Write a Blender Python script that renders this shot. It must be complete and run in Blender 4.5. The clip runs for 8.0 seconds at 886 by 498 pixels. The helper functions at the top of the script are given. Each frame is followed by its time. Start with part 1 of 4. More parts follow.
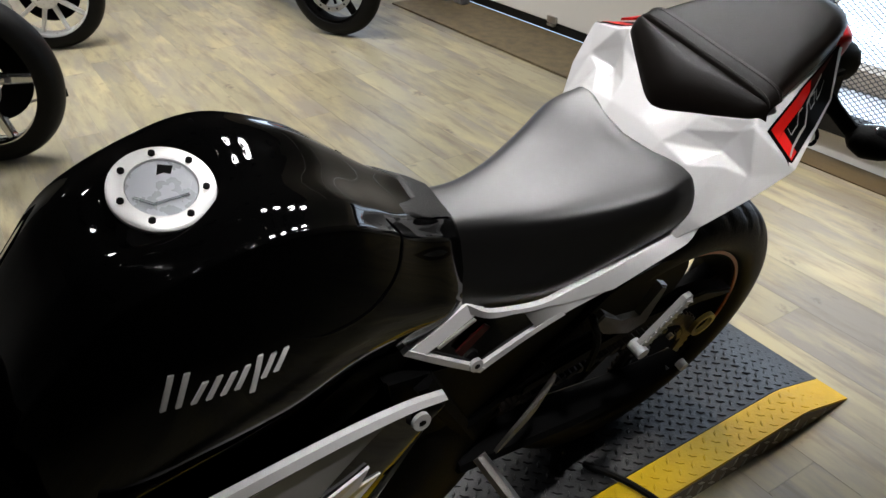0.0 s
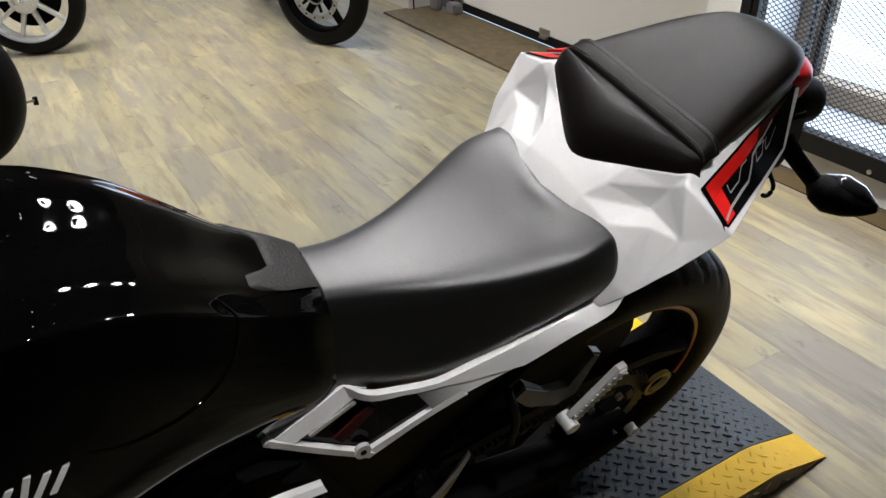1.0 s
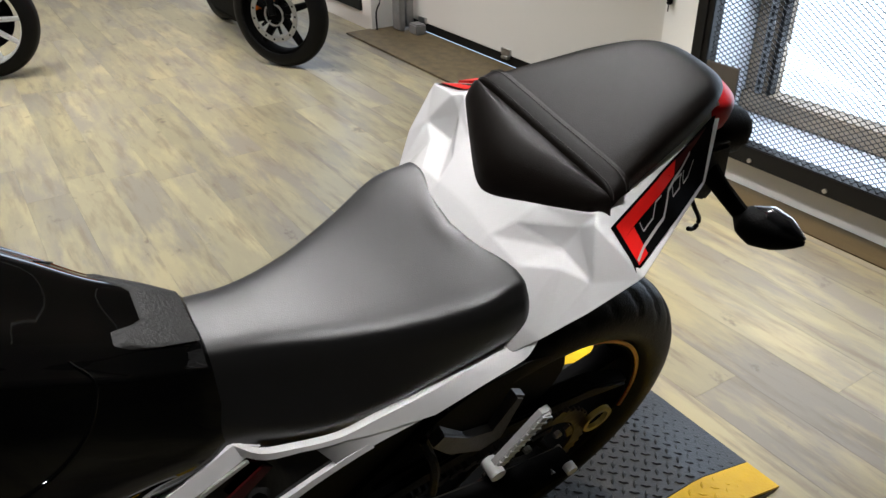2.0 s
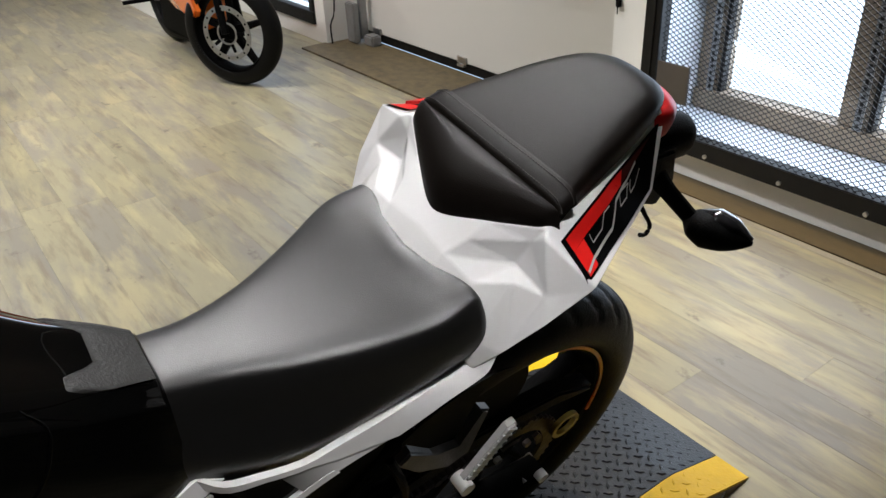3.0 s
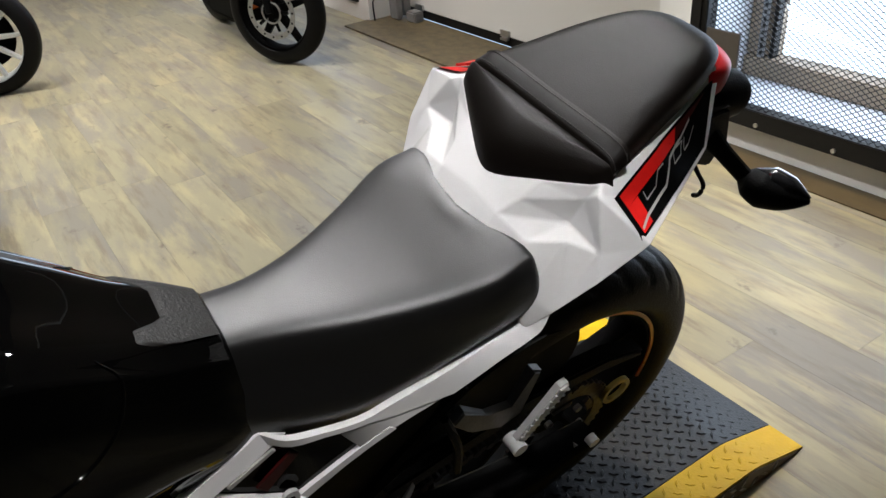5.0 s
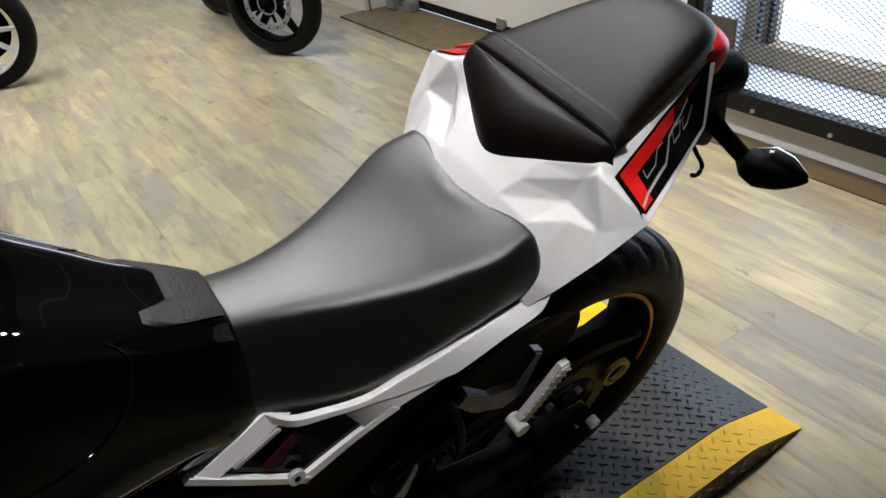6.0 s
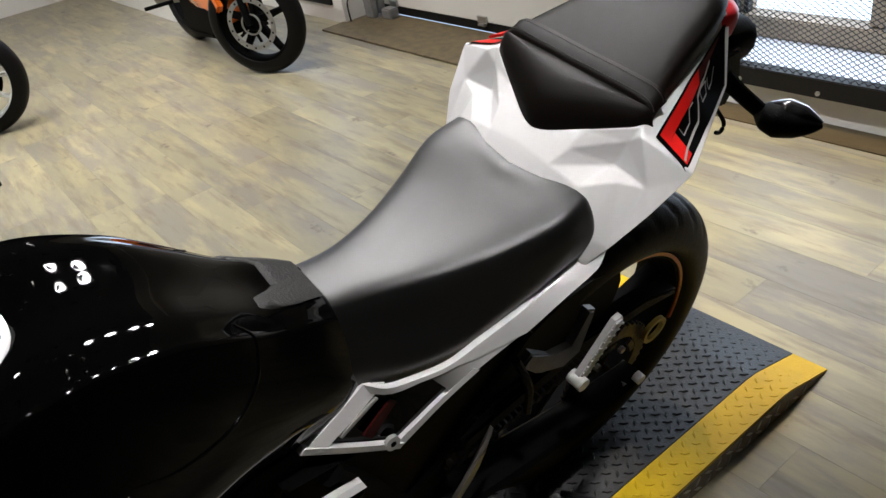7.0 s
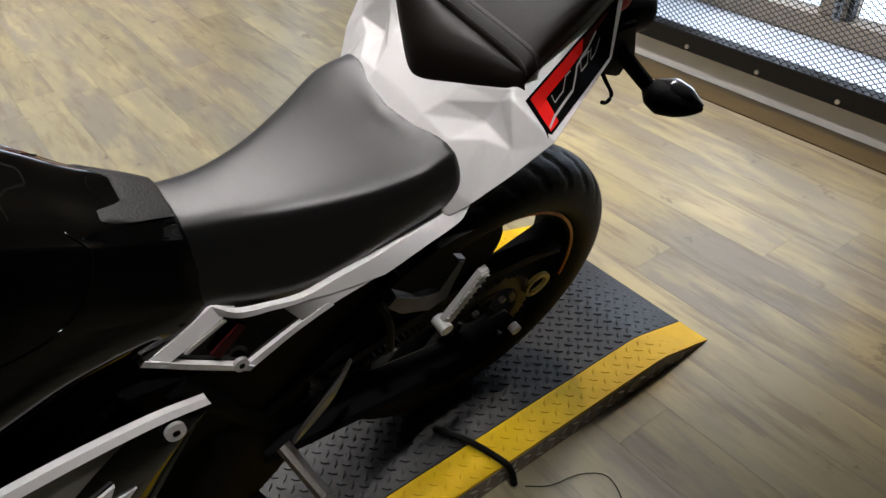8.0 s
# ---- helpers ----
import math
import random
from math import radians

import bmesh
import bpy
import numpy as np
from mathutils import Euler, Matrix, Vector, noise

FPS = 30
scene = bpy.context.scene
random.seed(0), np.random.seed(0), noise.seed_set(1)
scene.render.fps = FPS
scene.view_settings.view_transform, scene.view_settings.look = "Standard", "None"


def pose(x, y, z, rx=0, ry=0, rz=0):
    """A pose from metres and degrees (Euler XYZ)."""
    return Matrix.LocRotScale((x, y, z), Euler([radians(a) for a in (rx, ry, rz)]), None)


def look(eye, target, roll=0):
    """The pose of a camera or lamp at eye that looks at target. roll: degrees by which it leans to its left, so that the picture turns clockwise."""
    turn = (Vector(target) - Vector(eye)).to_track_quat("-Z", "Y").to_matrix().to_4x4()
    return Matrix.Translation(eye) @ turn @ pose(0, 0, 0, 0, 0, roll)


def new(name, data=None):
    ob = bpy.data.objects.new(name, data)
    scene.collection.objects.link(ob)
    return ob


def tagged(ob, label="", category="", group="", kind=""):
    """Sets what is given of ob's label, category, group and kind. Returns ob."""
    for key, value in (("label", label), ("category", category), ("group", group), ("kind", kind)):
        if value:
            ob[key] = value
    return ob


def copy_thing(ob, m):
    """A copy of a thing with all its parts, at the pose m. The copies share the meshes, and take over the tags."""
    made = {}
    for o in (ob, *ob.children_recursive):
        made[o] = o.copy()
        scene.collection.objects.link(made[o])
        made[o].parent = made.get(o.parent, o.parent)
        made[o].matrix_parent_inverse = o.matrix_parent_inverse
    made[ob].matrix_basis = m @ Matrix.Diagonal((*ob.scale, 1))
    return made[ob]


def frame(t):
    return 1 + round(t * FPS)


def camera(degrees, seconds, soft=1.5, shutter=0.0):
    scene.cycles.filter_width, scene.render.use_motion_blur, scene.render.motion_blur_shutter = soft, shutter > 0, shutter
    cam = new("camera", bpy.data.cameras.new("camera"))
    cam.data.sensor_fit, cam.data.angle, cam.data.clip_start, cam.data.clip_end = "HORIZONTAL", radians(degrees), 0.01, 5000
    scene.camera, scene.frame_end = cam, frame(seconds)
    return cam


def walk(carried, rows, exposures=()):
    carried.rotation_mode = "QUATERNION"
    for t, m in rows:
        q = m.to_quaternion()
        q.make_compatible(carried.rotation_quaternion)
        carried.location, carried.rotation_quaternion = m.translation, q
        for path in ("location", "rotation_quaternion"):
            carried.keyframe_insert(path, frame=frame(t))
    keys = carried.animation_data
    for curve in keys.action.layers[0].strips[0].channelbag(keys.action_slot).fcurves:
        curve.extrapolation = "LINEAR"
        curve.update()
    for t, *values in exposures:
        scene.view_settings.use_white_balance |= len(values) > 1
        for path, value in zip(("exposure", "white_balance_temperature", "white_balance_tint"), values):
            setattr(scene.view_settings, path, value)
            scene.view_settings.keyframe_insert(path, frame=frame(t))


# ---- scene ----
from mathutils.bvhtree import BVHTree

cam = camera(60.0, 8.0)
PATH = [
    (0, (0.111, 0.421, 1.285), (0.998, 1.867, 0.225), -1.4),
    (0.5, (0.197, 0.431, 1.273), (1.172, 1.848, 0.253), -2.6),
    (1, (0.311, 0.476, 1.27), (1.179, 1.942, 0.222), -0.8),
    (1.5, (0.401, 0.488, 1.269), (1.278, 1.987, 0.277), -2.2),
    (1.7, (0.404, 0.481, 1.267), (1.301, 1.949, 0.247), -0.7),
    (2.8, (0.426, 0.479, 1.281), (1.422, 1.905, 0.293), -2.8),
    (3, (0.424, 0.472, 1.284), (1.419, 1.891, 0.285), -2.6),
    (3.5, (0.41, 0.469, 1.286), (1.387, 1.908, 0.299), -2.6),
    (4, (0.403, 0.468, 1.284), (1.366, 1.905, 0.28), -3.1),
    (4.5, (0.411, 0.464, 1.274), (1.351, 1.9, 0.246), -4.1),
    (5, (0.405, 0.465, 1.27), (1.291, 1.927, 0.232), -5.1),
    (5.2, (0.406, 0.465, 1.261), (1.281, 1.924, 0.209), -4.1),
    (6.3, (0.377, 0.453, 1.266), (1.268, 1.905, 0.217), -6.1),
    (6.5, (0.346, 0.449, 1.273), (1.258, 1.914, 0.262), -6.1),
    (7, (0.28, 0.44, 1.285), (1.187, 1.879, 0.234), -11.2),
    (7.5, (0.252, 0.407, 1.289), (1.321, 1.658, 0.152), -4.9),
    (8, (0.363, 0.363, 1.298), (1.285, 1.661, 0.088), -2.5),
]
walk(cam, [(t, look(eye, target, roll)) for t, eye, target, roll in PATH],
     exposures=[(0, -0.09, 6330, 10), (1.0, -0.08, 6330, 10), (1.5, -0.05, 6330, 10), (3, -0.12, 6330, 10), (5.2, -0.12, 6330, 10), (6.5, -0.02, 6330, 10), (7, -0.06, 6380, 10), (7.5, -0.17, 6500, 12), (8, -0.21, 6500, 12)])

# ---- light ----
world = bpy.data.worlds.new("world")
scene.world = world
world.use_nodes = True
wn = world.node_tree.nodes
sky = wn.new("ShaderNodeTexSky")
sky.sky_type, sky.sun_disc = "NISHITA", False
sky.sun_elevation, sky.sun_rotation = radians(35), radians(60)
world.node_tree.links.new(sky.outputs[0], wn["Background"].inputs[0])
wn["Background"].inputs[1].default_value = 0.12


def lamp(name, kind, power, matrix, colour, size=0.2, size_y=0.2):
    data = bpy.data.lights.new(name, kind)
    data.energy, data.color = power, colour
    if kind == "AREA":
        data.shape, data.size, data.size_y = "RECTANGLE", size, size_y
    if kind == "SPOT":
        data.spot_size, data.spot_blend, data.shadow_soft_size = radians(size), 0.8, size_y
    ob = new(name, data)
    ob.matrix_world = matrix
    return ob


sun = lamp("sun", "SUN", 1.0, look((6, 2, 4), (2.7, 1, 0)), (1, 0.96, 0.9))
sun.data.angle = radians(12)
WARM, WARMER, COOL = (1.0, 0.97, 0.94), (1.0, 0.83, 0.61), (0.70, 0.83, 1.0)
lamp("window_daylight", "AREA", 12, look((2.74, 1.75, 0.80), (1.7, 1.95, 0.1)), COOL, 1.1, 1.1)
lamp("window_daylight", "AREA", 16, look((2.60, 5.75, 1.3), (0.5, 5.2, 0.3)), COOL, 0.9, 1.2)

# ---- materials ----


def surf(name, c1, c2=None, scale=6.0, rough=0.5, rvar=0.1, bump=0.0, bscale=60.0, metal=0.0, coat=0.0, stretch=(1, 1, 1), spec=0.5):
    """A principled material with two scales of noise in colour, roughness and relief."""
    m = bpy.data.materials.new(name)
    m.use_nodes = True
    n, l = m.node_tree.nodes, m.node_tree.links
    p = n["Principled BSDF"]
    c2 = c2 or tuple(v * 0.8 for v in c1)
    tc, mp = n.new("ShaderNodeTexCoord"), n.new("ShaderNodeMapping")
    mp.inputs["Scale"].default_value = stretch
    l.new(tc.outputs["Object"], mp.inputs[0])
    a, b = n.new("ShaderNodeTexNoise"), n.new("ShaderNodeTexNoise")
    a.inputs["Scale"].default_value, a.inputs["Detail"].default_value = scale, 6
    b.inputs["Scale"].default_value, b.inputs["Detail"].default_value = bscale, 3
    l.new(mp.outputs[0], a.inputs[0])
    l.new(mp.outputs[0], b.inputs[0])
    mix = n.new("ShaderNodeMix")
    mix.data_type = "RGBA"
    mix.inputs[6].default_value, mix.inputs[7].default_value = (*c1, 1), (*c2, 1)
    l.new(a.outputs[0], mix.inputs[0])
    l.new(mix.outputs[2], p.inputs["Base Color"])
    r = n.new("ShaderNodeMapRange")
    r.inputs[3].default_value, r.inputs[4].default_value = max(rough - rvar, 0.02), min(rough + rvar, 1)
    l.new(b.outputs[0], r.inputs[0])
    l.new(r.outputs[0], p.inputs["Roughness"])
    p.inputs["Metallic"].default_value = metal
    p.inputs["Specular IOR Level"].default_value = spec
    p.inputs["Coat Weight"].default_value, p.inputs["Coat Roughness"].default_value = coat, 0.04
    if bump:
        k = n.new("ShaderNodeBump")
        k.inputs["Strength"].default_value, k.inputs["Distance"].default_value = bump, 0.004
        l.new(b.outputs[0], k.inputs["Height"])
        l.new(k.outputs[0], p.inputs["Normal"])
    return m


def glow(name, colour, strength):
    m = bpy.data.materials.new(name)
    m.use_nodes = True
    n = m.node_tree.nodes
    e = n.new("ShaderNodeEmission")
    e.inputs[0].default_value, e.inputs[1].default_value = (*colour, 1), strength
    m.node_tree.links.new(e.outputs[0], n["Material Output"].inputs[0])
    return m


def plank_wood():
    """Wood-look vinyl: yellowish and grey streaks along y, dark flecks, a slight difference from plank to plank."""
    m = surf("plank_wood", (0.345, 0.306, 0.192), (0.275, 0.246, 0.165), 5, 0.36, 0.07, 0.05, 60, stretch=(5, 1.0, 1), spec=0.45)
    n, l = m.node_tree.nodes, m.node_tree.links
    p = n["Principled BSDF"]
    old = p.inputs["Base Color"].links[0].from_socket
    info, geo = n.new("ShaderNodeObjectInfo"), n.new("ShaderNodeNewGeometry")

    def streak(scale, stretch, low, high, top, colour, below):
        mp, tx, mr, mx = n.new("ShaderNodeMapping"), n.new("ShaderNodeTexNoise"), n.new("ShaderNodeMapRange"), n.new("ShaderNodeMix")
        mp.inputs["Scale"].default_value = stretch
        add = n.new("ShaderNodeVectorMath")
        add.operation = "ADD"
        l.new(geo.outputs["Position"], add.inputs[0])
        shift = n.new("ShaderNodeMath")
        shift.operation = "MULTIPLY"
        shift.inputs[1].default_value = 37.0
        l.new(info.outputs["Random"], shift.inputs[0])
        l.new(shift.outputs[0], add.inputs[1])
        l.new(add.outputs[0], mp.inputs[0])
        l.new(mp.outputs[0], tx.inputs[0])
        tx.inputs["Scale"].default_value, tx.inputs["Detail"].default_value, tx.inputs["Roughness"].default_value = scale, 6, 0.62
        mr.inputs[1].default_value, mr.inputs[2].default_value, mr.inputs[4].default_value = low, high, top
        l.new(tx.outputs[0], mr.inputs[0])
        mx.data_type = "RGBA"
        mx.inputs[7].default_value = (*colour, 1)
        l.new(mr.outputs[0], mx.inputs[0])
        l.new(below, mx.inputs[6])
        return mx.outputs[2]

    c = streak(1.0, (6.5, 1.5, 1), 0.46, 0.58, 0.78, (0.220, 0.200, 0.172), old)
    c = streak(1.0, (11.0, 2.3, 1), 0.50, 0.64, 0.66, (0.440, 0.376, 0.212), c)
    c = streak(1.0, (26.0, 3.4, 1), 0.51, 0.66, 0.66, (0.180, 0.146, 0.102), c)
    c = streak(1.0, (10.0, 7.0, 1), 0.635, 0.71, 0.75, (0.11, 0.088, 0.066), c)
    hsv, v = n.new("ShaderNodeHueSaturation"), n.new("ShaderNodeMapRange")
    v.inputs[3].default_value, v.inputs[4].default_value = 0.82, 1.06
    l.new(info.outputs["Random"], v.inputs[0])
    l.new(v.outputs[0], hsv.inputs["Value"])
    l.new(c, hsv.inputs["Color"])
    l.new(hsv.outputs[0], p.inputs["Base Color"])
    return m


def fading(name, light, dark, u0, u1):
    """Paint that fades from one colour to another along the bike."""
    m = surf(name, light, light, 6, 0.3, 0.04, coat=0.4)
    n, l = m.node_tree.nodes, m.node_tree.links
    tc, sep, mr, mx = n.new("ShaderNodeTexCoord"), n.new("ShaderNodeSeparateXYZ"), n.new("ShaderNodeMapRange"), n.new("ShaderNodeMix")
    l.new(tc.outputs["Object"], sep.inputs[0])
    l.new(sep.outputs["X"], mr.inputs[0])
    mr.inputs[1].default_value, mr.inputs[2].default_value = u0, u1
    mx.data_type = "RGBA"
    mx.inputs[6].default_value, mx.inputs[7].default_value = (*light, 1), (*dark, 1)
    l.new(mr.outputs[0], mx.inputs[0])
    l.new(mx.outputs[2], n["Principled BSDF"].inputs["Base Color"])
    return m


FADE = fading("fading_white", (0.62, 0.61, 0.60), (0.004, 0.004, 0.004), -0.90, -0.70)
FADE2 = fading("fading_black", (0.002, 0.002, 0.002), (0.80, 0.79, 0.79), -0.485, -0.415)
WOOD = plank_wood()
SUBFLOOR = surf("subfloor", (0.22, 0.18, 0.115), rough=0.8)
BORDER = surf("border_wood", (0.110, 0.078, 0.034), (0.050, 0.036, 0.019), 5, 0.45, 0.1, 0.1, 60, stretch=(8, 0.8, 1))
MAT_WOOD = surf("mat_wood", (0.19, 0.14, 0.065), (0.035, 0.028, 0.017), 16, 0.6, 0.1, 0.2, 60, stretch=(1.4, 1, 1))
WALL = surf("wall_paint", (0.86, 0.85, 0.82), (0.80, 0.79, 0.75), 2, 0.7, 0.1, 0.08, 90)
CEIL = surf("ceiling_paint", (0.10, 0.10, 0.105), rough=0.9)
DOORP = surf("door_panel", (0.74, 0.72, 0.67), (0.68, 0.66, 0.61), 1.5, 0.6, 0.1, 0.05, 120)
FRAMEP = surf("window_frame_grey", (0.40, 0.30, 0.20), (0.24, 0.19, 0.14), 9, 0.6, 0.15, 0.1)
SILLP = surf("sill_paint", (0.86, 0.88, 0.92), (0.78, 0.80, 0.84), 5, 0.6, 0.1)
IRON = surf("black_iron", (0.0045, 0.0043, 0.0042), (0.009, 0.0085, 0.008), 14, 0.5, 0.15, 0.15, spec=0.2)
GLOSS = surf("gloss_black", (0.0008, 0.0008, 0.0009), (0.0012, 0.0012, 0.0012), 3, 0.035, 0.01, coat=0.0, spec=0.22)
SATIN = surf("satin_black", (0.0018, 0.0018, 0.0018), (0.003, 0.003, 0.003), 12, 0.62, 0.08, 0.08, 300, spec=0.04)
COVER = surf("satin_cover", (0.010, 0.0098, 0.0095), (0.016, 0.0155, 0.015), 90, 0.50, 0.06, 0.3, 300, spec=0.25)
PLASTIC = surf("black_plastic", (0.0025, 0.0025, 0.0025), (0.0045, 0.0045, 0.0045), 20, 0.6, 0.1, 0.2, 400, spec=0.08)
WHITE = surf("pearl_white", (0.87, 0.86, 0.86), (0.84, 0.83, 0.835), 4, 0.22, 0.04, coat=0.7)
VINYL = surf("seat_vinyl", (0.0022, 0.002, 0.0019), (0.0032, 0.003, 0.0028), 10, 0.40, 0.04, 0.12, 900, spec=0.78)
VINYL2 = surf("pillion_vinyl", (0.0045, 0.0032, 0.0026), (0.007, 0.0052, 0.0042), 10, 0.42, 0.05, 0.15, 900, spec=0.13)
RED = surf("red_decal", (0.62, 0.012, 0.010), (0.52, 0.010, 0.008), 6, 0.4, 0.05, spec=0.1)
DECAL = surf("black_decal", (0.0012, 0.0012, 0.0012), (0.002, 0.002, 0.002), 9, 0.55, 0.05, spec=0.03)
REDDARK = surf("dark_red_decal", (0.045, 0.004, 0.004), (0.02, 0.002, 0.002), 30, 0.4, 0.05, spec=0.1)
LENS = surf("red_lens", (0.60, 0.01, 0.012), (0.5, 0.01, 0.01), 30, 0.35, 0.06, coat=0.0, spec=0.06)
SILVER = surf("silver_metal", (0.62, 0.61, 0.60), (0.5, 0.5, 0.49), 30, 0.32, 0.1, 0.1, 300, metal=1.0)
ALU = surf("cast_aluminium", (0.22, 0.205, 0.19), (0.13, 0.12, 0.11), 30, 0.42, 0.1, 0.2, 250, metal=0.85)
GREYLINE = surf("grey_decal", (0.40, 0.39, 0.37), rough=0.4)
MARK = surf("silver_mark", (0.78, 0.77, 0.74), (0.66, 0.65, 0.62), 40, 0.4, 0.05)
THREAD = surf("dark_thread", (0.05, 0.048, 0.045), rough=0.7)
RUBBER = surf("tyre_rubber", (0.0032, 0.0032, 0.0032), (0.006, 0.0057, 0.0055), 20, 0.5, 0.1, 0.2, 300, spec=0.12)
ORANGE = surf("orange_paint", (0.80, 0.16, 0.015), (0.70, 0.13, 0.012), 6, 0.2, 0.05, coat=0.8)
ORANGELINE = surf("orange_stripe", (0.55, 0.08, 0.015), rough=0.3)
RING = surf("brushed_alloy", (0.85, 0.84, 0.83), (0.78, 0.77, 0.76), 30, 0.42, 0.08, metal=0.6)
LID = surf("polished_lid", (0.58, 0.60, 0.64), (0.50, 0.52, 0.56), 20, 0.28, 0.06, metal=0.3)
STEP = surf("step_alloy", (0.60, 0.59, 0.58), (0.42, 0.41, 0.40), 40, 0.45, 0.1, 0.1, 300, metal=0.15)
GOLD = surf("gold_metal", (0.26, 0.20, 0.045), (0.16, 0.12, 0.03), 20, 0.4, 0.1, metal=0.4)
CHAIN = surf("chain_steel", (0.020, 0.013, 0.009), (0.012, 0.009, 0.007), 80, 0.45, 0.15, 0.2, metal=0.7)
CHROME = surf("chrome", (0.85, 0.85, 0.86), (0.75, 0.75, 0.76), 8, 0.2, 0.08, metal=0.9)
CASTWHEEL = surf("silver_wheel", (0.80, 0.80, 0.79), (0.70, 0.70, 0.70), 8, 0.3, 0.08, metal=0.25)
PLATE = surf("black_tread_plate", (0.0028, 0.0028, 0.003), (0.009, 0.009, 0.0095), 8, 0.40, 0.14, 0.3, 160, spec=0.5)
YELLOW = surf("yellow_paint", (0.80, 0.53, 0.004), (0.50, 0.30, 0.004), 14, 0.45, 0.1, 0.2, 120, spec=0.25)
SIDEPLATE = surf("bare_tread_plate", (0.12, 0.10, 0.075), (0.17, 0.145, 0.11), 9, 0.45, 0.12, 0.2, 100)
BULB = glow("lamp_glow", (1.0, 0.93, 0.82), 130.0)
OUTSIDE = glow("outside_glow", (0.70, 0.84, 1.0), 4.5)
GAP = glow("daylight_gap", (0.55, 0.72, 1.0), 1.2)

TRACKP = surf("galvanised_steel", (0.36, 0.36, 0.36), (0.22, 0.22, 0.22), 20, 0.45, 0.1, metal=0.6)

# ---- geometry helpers ----


def finish(name, bm, material, sharp=35):
    bmesh.ops.recalc_face_normals(bm, faces=bm.faces)
    for f in bm.faces:
        f.smooth = True
    for e in bm.edges:
        if len(e.link_faces) == 2 and e.calc_face_angle(0) > radians(sharp):
            e.smooth = False
    me = bpy.data.meshes.new(name)
    bm.to_mesh(me)
    bm.free()
    me.materials.append(material)
    return me


def part(name, bm, material, parent, label="", sharp=35):
    """Links a bmesh as one mesh object under a thing or under a part."""
    ob = new(name, finish(name, bm, material, sharp))
    ob.parent = parent
    if label:
        ob["label"] = label
    return ob


def thing(name, matrix, label, category, group="", kind=""):
    ob = new(name)
    ob.matrix_world = matrix
    return tagged(ob, label, category, group, kind)


def solid(name, bm, material, label, category, group="", kind="", matrix=None, sharp=35):
    ob = new(name, finish(name, bm, material, sharp))
    if matrix is not None:
        ob.matrix_world = matrix
    return tagged(ob, label, category, group, kind)


def box(x0, y0, z0, x1, y1, z1, bevel=0.0, bm=None):
    bm = bm or bmesh.new()
    r = bmesh.ops.create_cube(bm, size=1, matrix=Matrix.LocRotScale(((x0 + x1) / 2, (y0 + y1) / 2, (z0 + z1) / 2), None, (x1 - x0, y1 - y0, z1 - z0)))
    if bevel:
        es = list({e for v in r["verts"] for e in v.link_edges})
        bmesh.ops.bevel(bm, geom=es, offset=bevel, segments=2, affect="EDGES")
    return bm


def smooth(p, n, closed=False):
    """n points per span along a Catmull-Rom curve through p."""
    p = np.asarray(p, float)
    k = len(p)
    out = []
    for i in range(k if closed else k - 1):
        a, b = p[i], p[(i + 1) % k]
        z = p[i - 1] if (i or closed) else 2 * a - b
        c = p[(i + 2) % k] if (i + 2 < k or closed) else 2 * b - a
        for j in range(n):
            t = j / n
            out.append(0.5 * (2 * a + (b - z) * t + (2 * z - 5 * a + 4 * b - c) * t * t + (3 * a - z - 3 * b + c) * t ** 3))
    if not closed:
        out.append(p[-1])
    return np.array(out)


def skin(rings, caps=True, closed=True, bm=None):
    """Joins rings of points into a skin."""
    bm = bm or bmesh.new()
    vs = [[bm.verts.new(q) for q in r] for r in rings]
    m = len(rings[0])
    for a, b in zip(vs, vs[1:]):
        for i in range(m if closed else m - 1):
            j = (i + 1) % m
            bm.faces.new((a[i], a[j], b[j], b[i]))
    if caps:
        bm.faces.new(vs[0])
        bm.faces.new(vs[-1][::-1])
    return bm


def mirrored(u, profile):
    """A ring at u from a half profile of (half width, height), top centre outwards."""
    right = [(u, v, w) for v, w in profile]
    left = [(u, -v, w) for v, w in profile[1:]][::-1]
    return np.array(left + right)


def loft(sections, n=4, m=4, caps=True):
    """A body through mirrored sections (u, half profile), smoothed both ways and closed below."""
    rings = [smooth(mirrored(u, pr), m) for u, pr in sections]
    cols = [smooth([r[i] for r in rings], n) for i in range(len(rings[0]))]
    return skin(np.array(cols).transpose(1, 0, 2), caps)


def tube(path, radius, n=8, smoothed=3, bm=None, flat=1.0):
    p = smooth(path, smoothed) if smoothed > 1 else np.asarray(path, float)
    rings = []
    rad = np.interp(np.linspace(0, 1, len(p)), np.linspace(0, 1, len(radius)), radius) if hasattr(radius, "__len__") else [radius] * len(p)
    for i, q in enumerate(p):
        d = Vector(p[min(i + 1, len(p) - 1)] - p[max(i - 1, 0)]).normalized()
        s = d.cross(Vector((0, 0, 1)) if abs(d.z) < 0.9 else Vector((1, 0, 0))).normalized()
        t = d.cross(s)
        rings.append([Vector(q) + (s * math.cos(a) + t * math.sin(a) * flat) * rad[i] for a in np.linspace(0, 2 * math.pi, n, endpoint=False)])
    return skin(rings, True, True, bm)


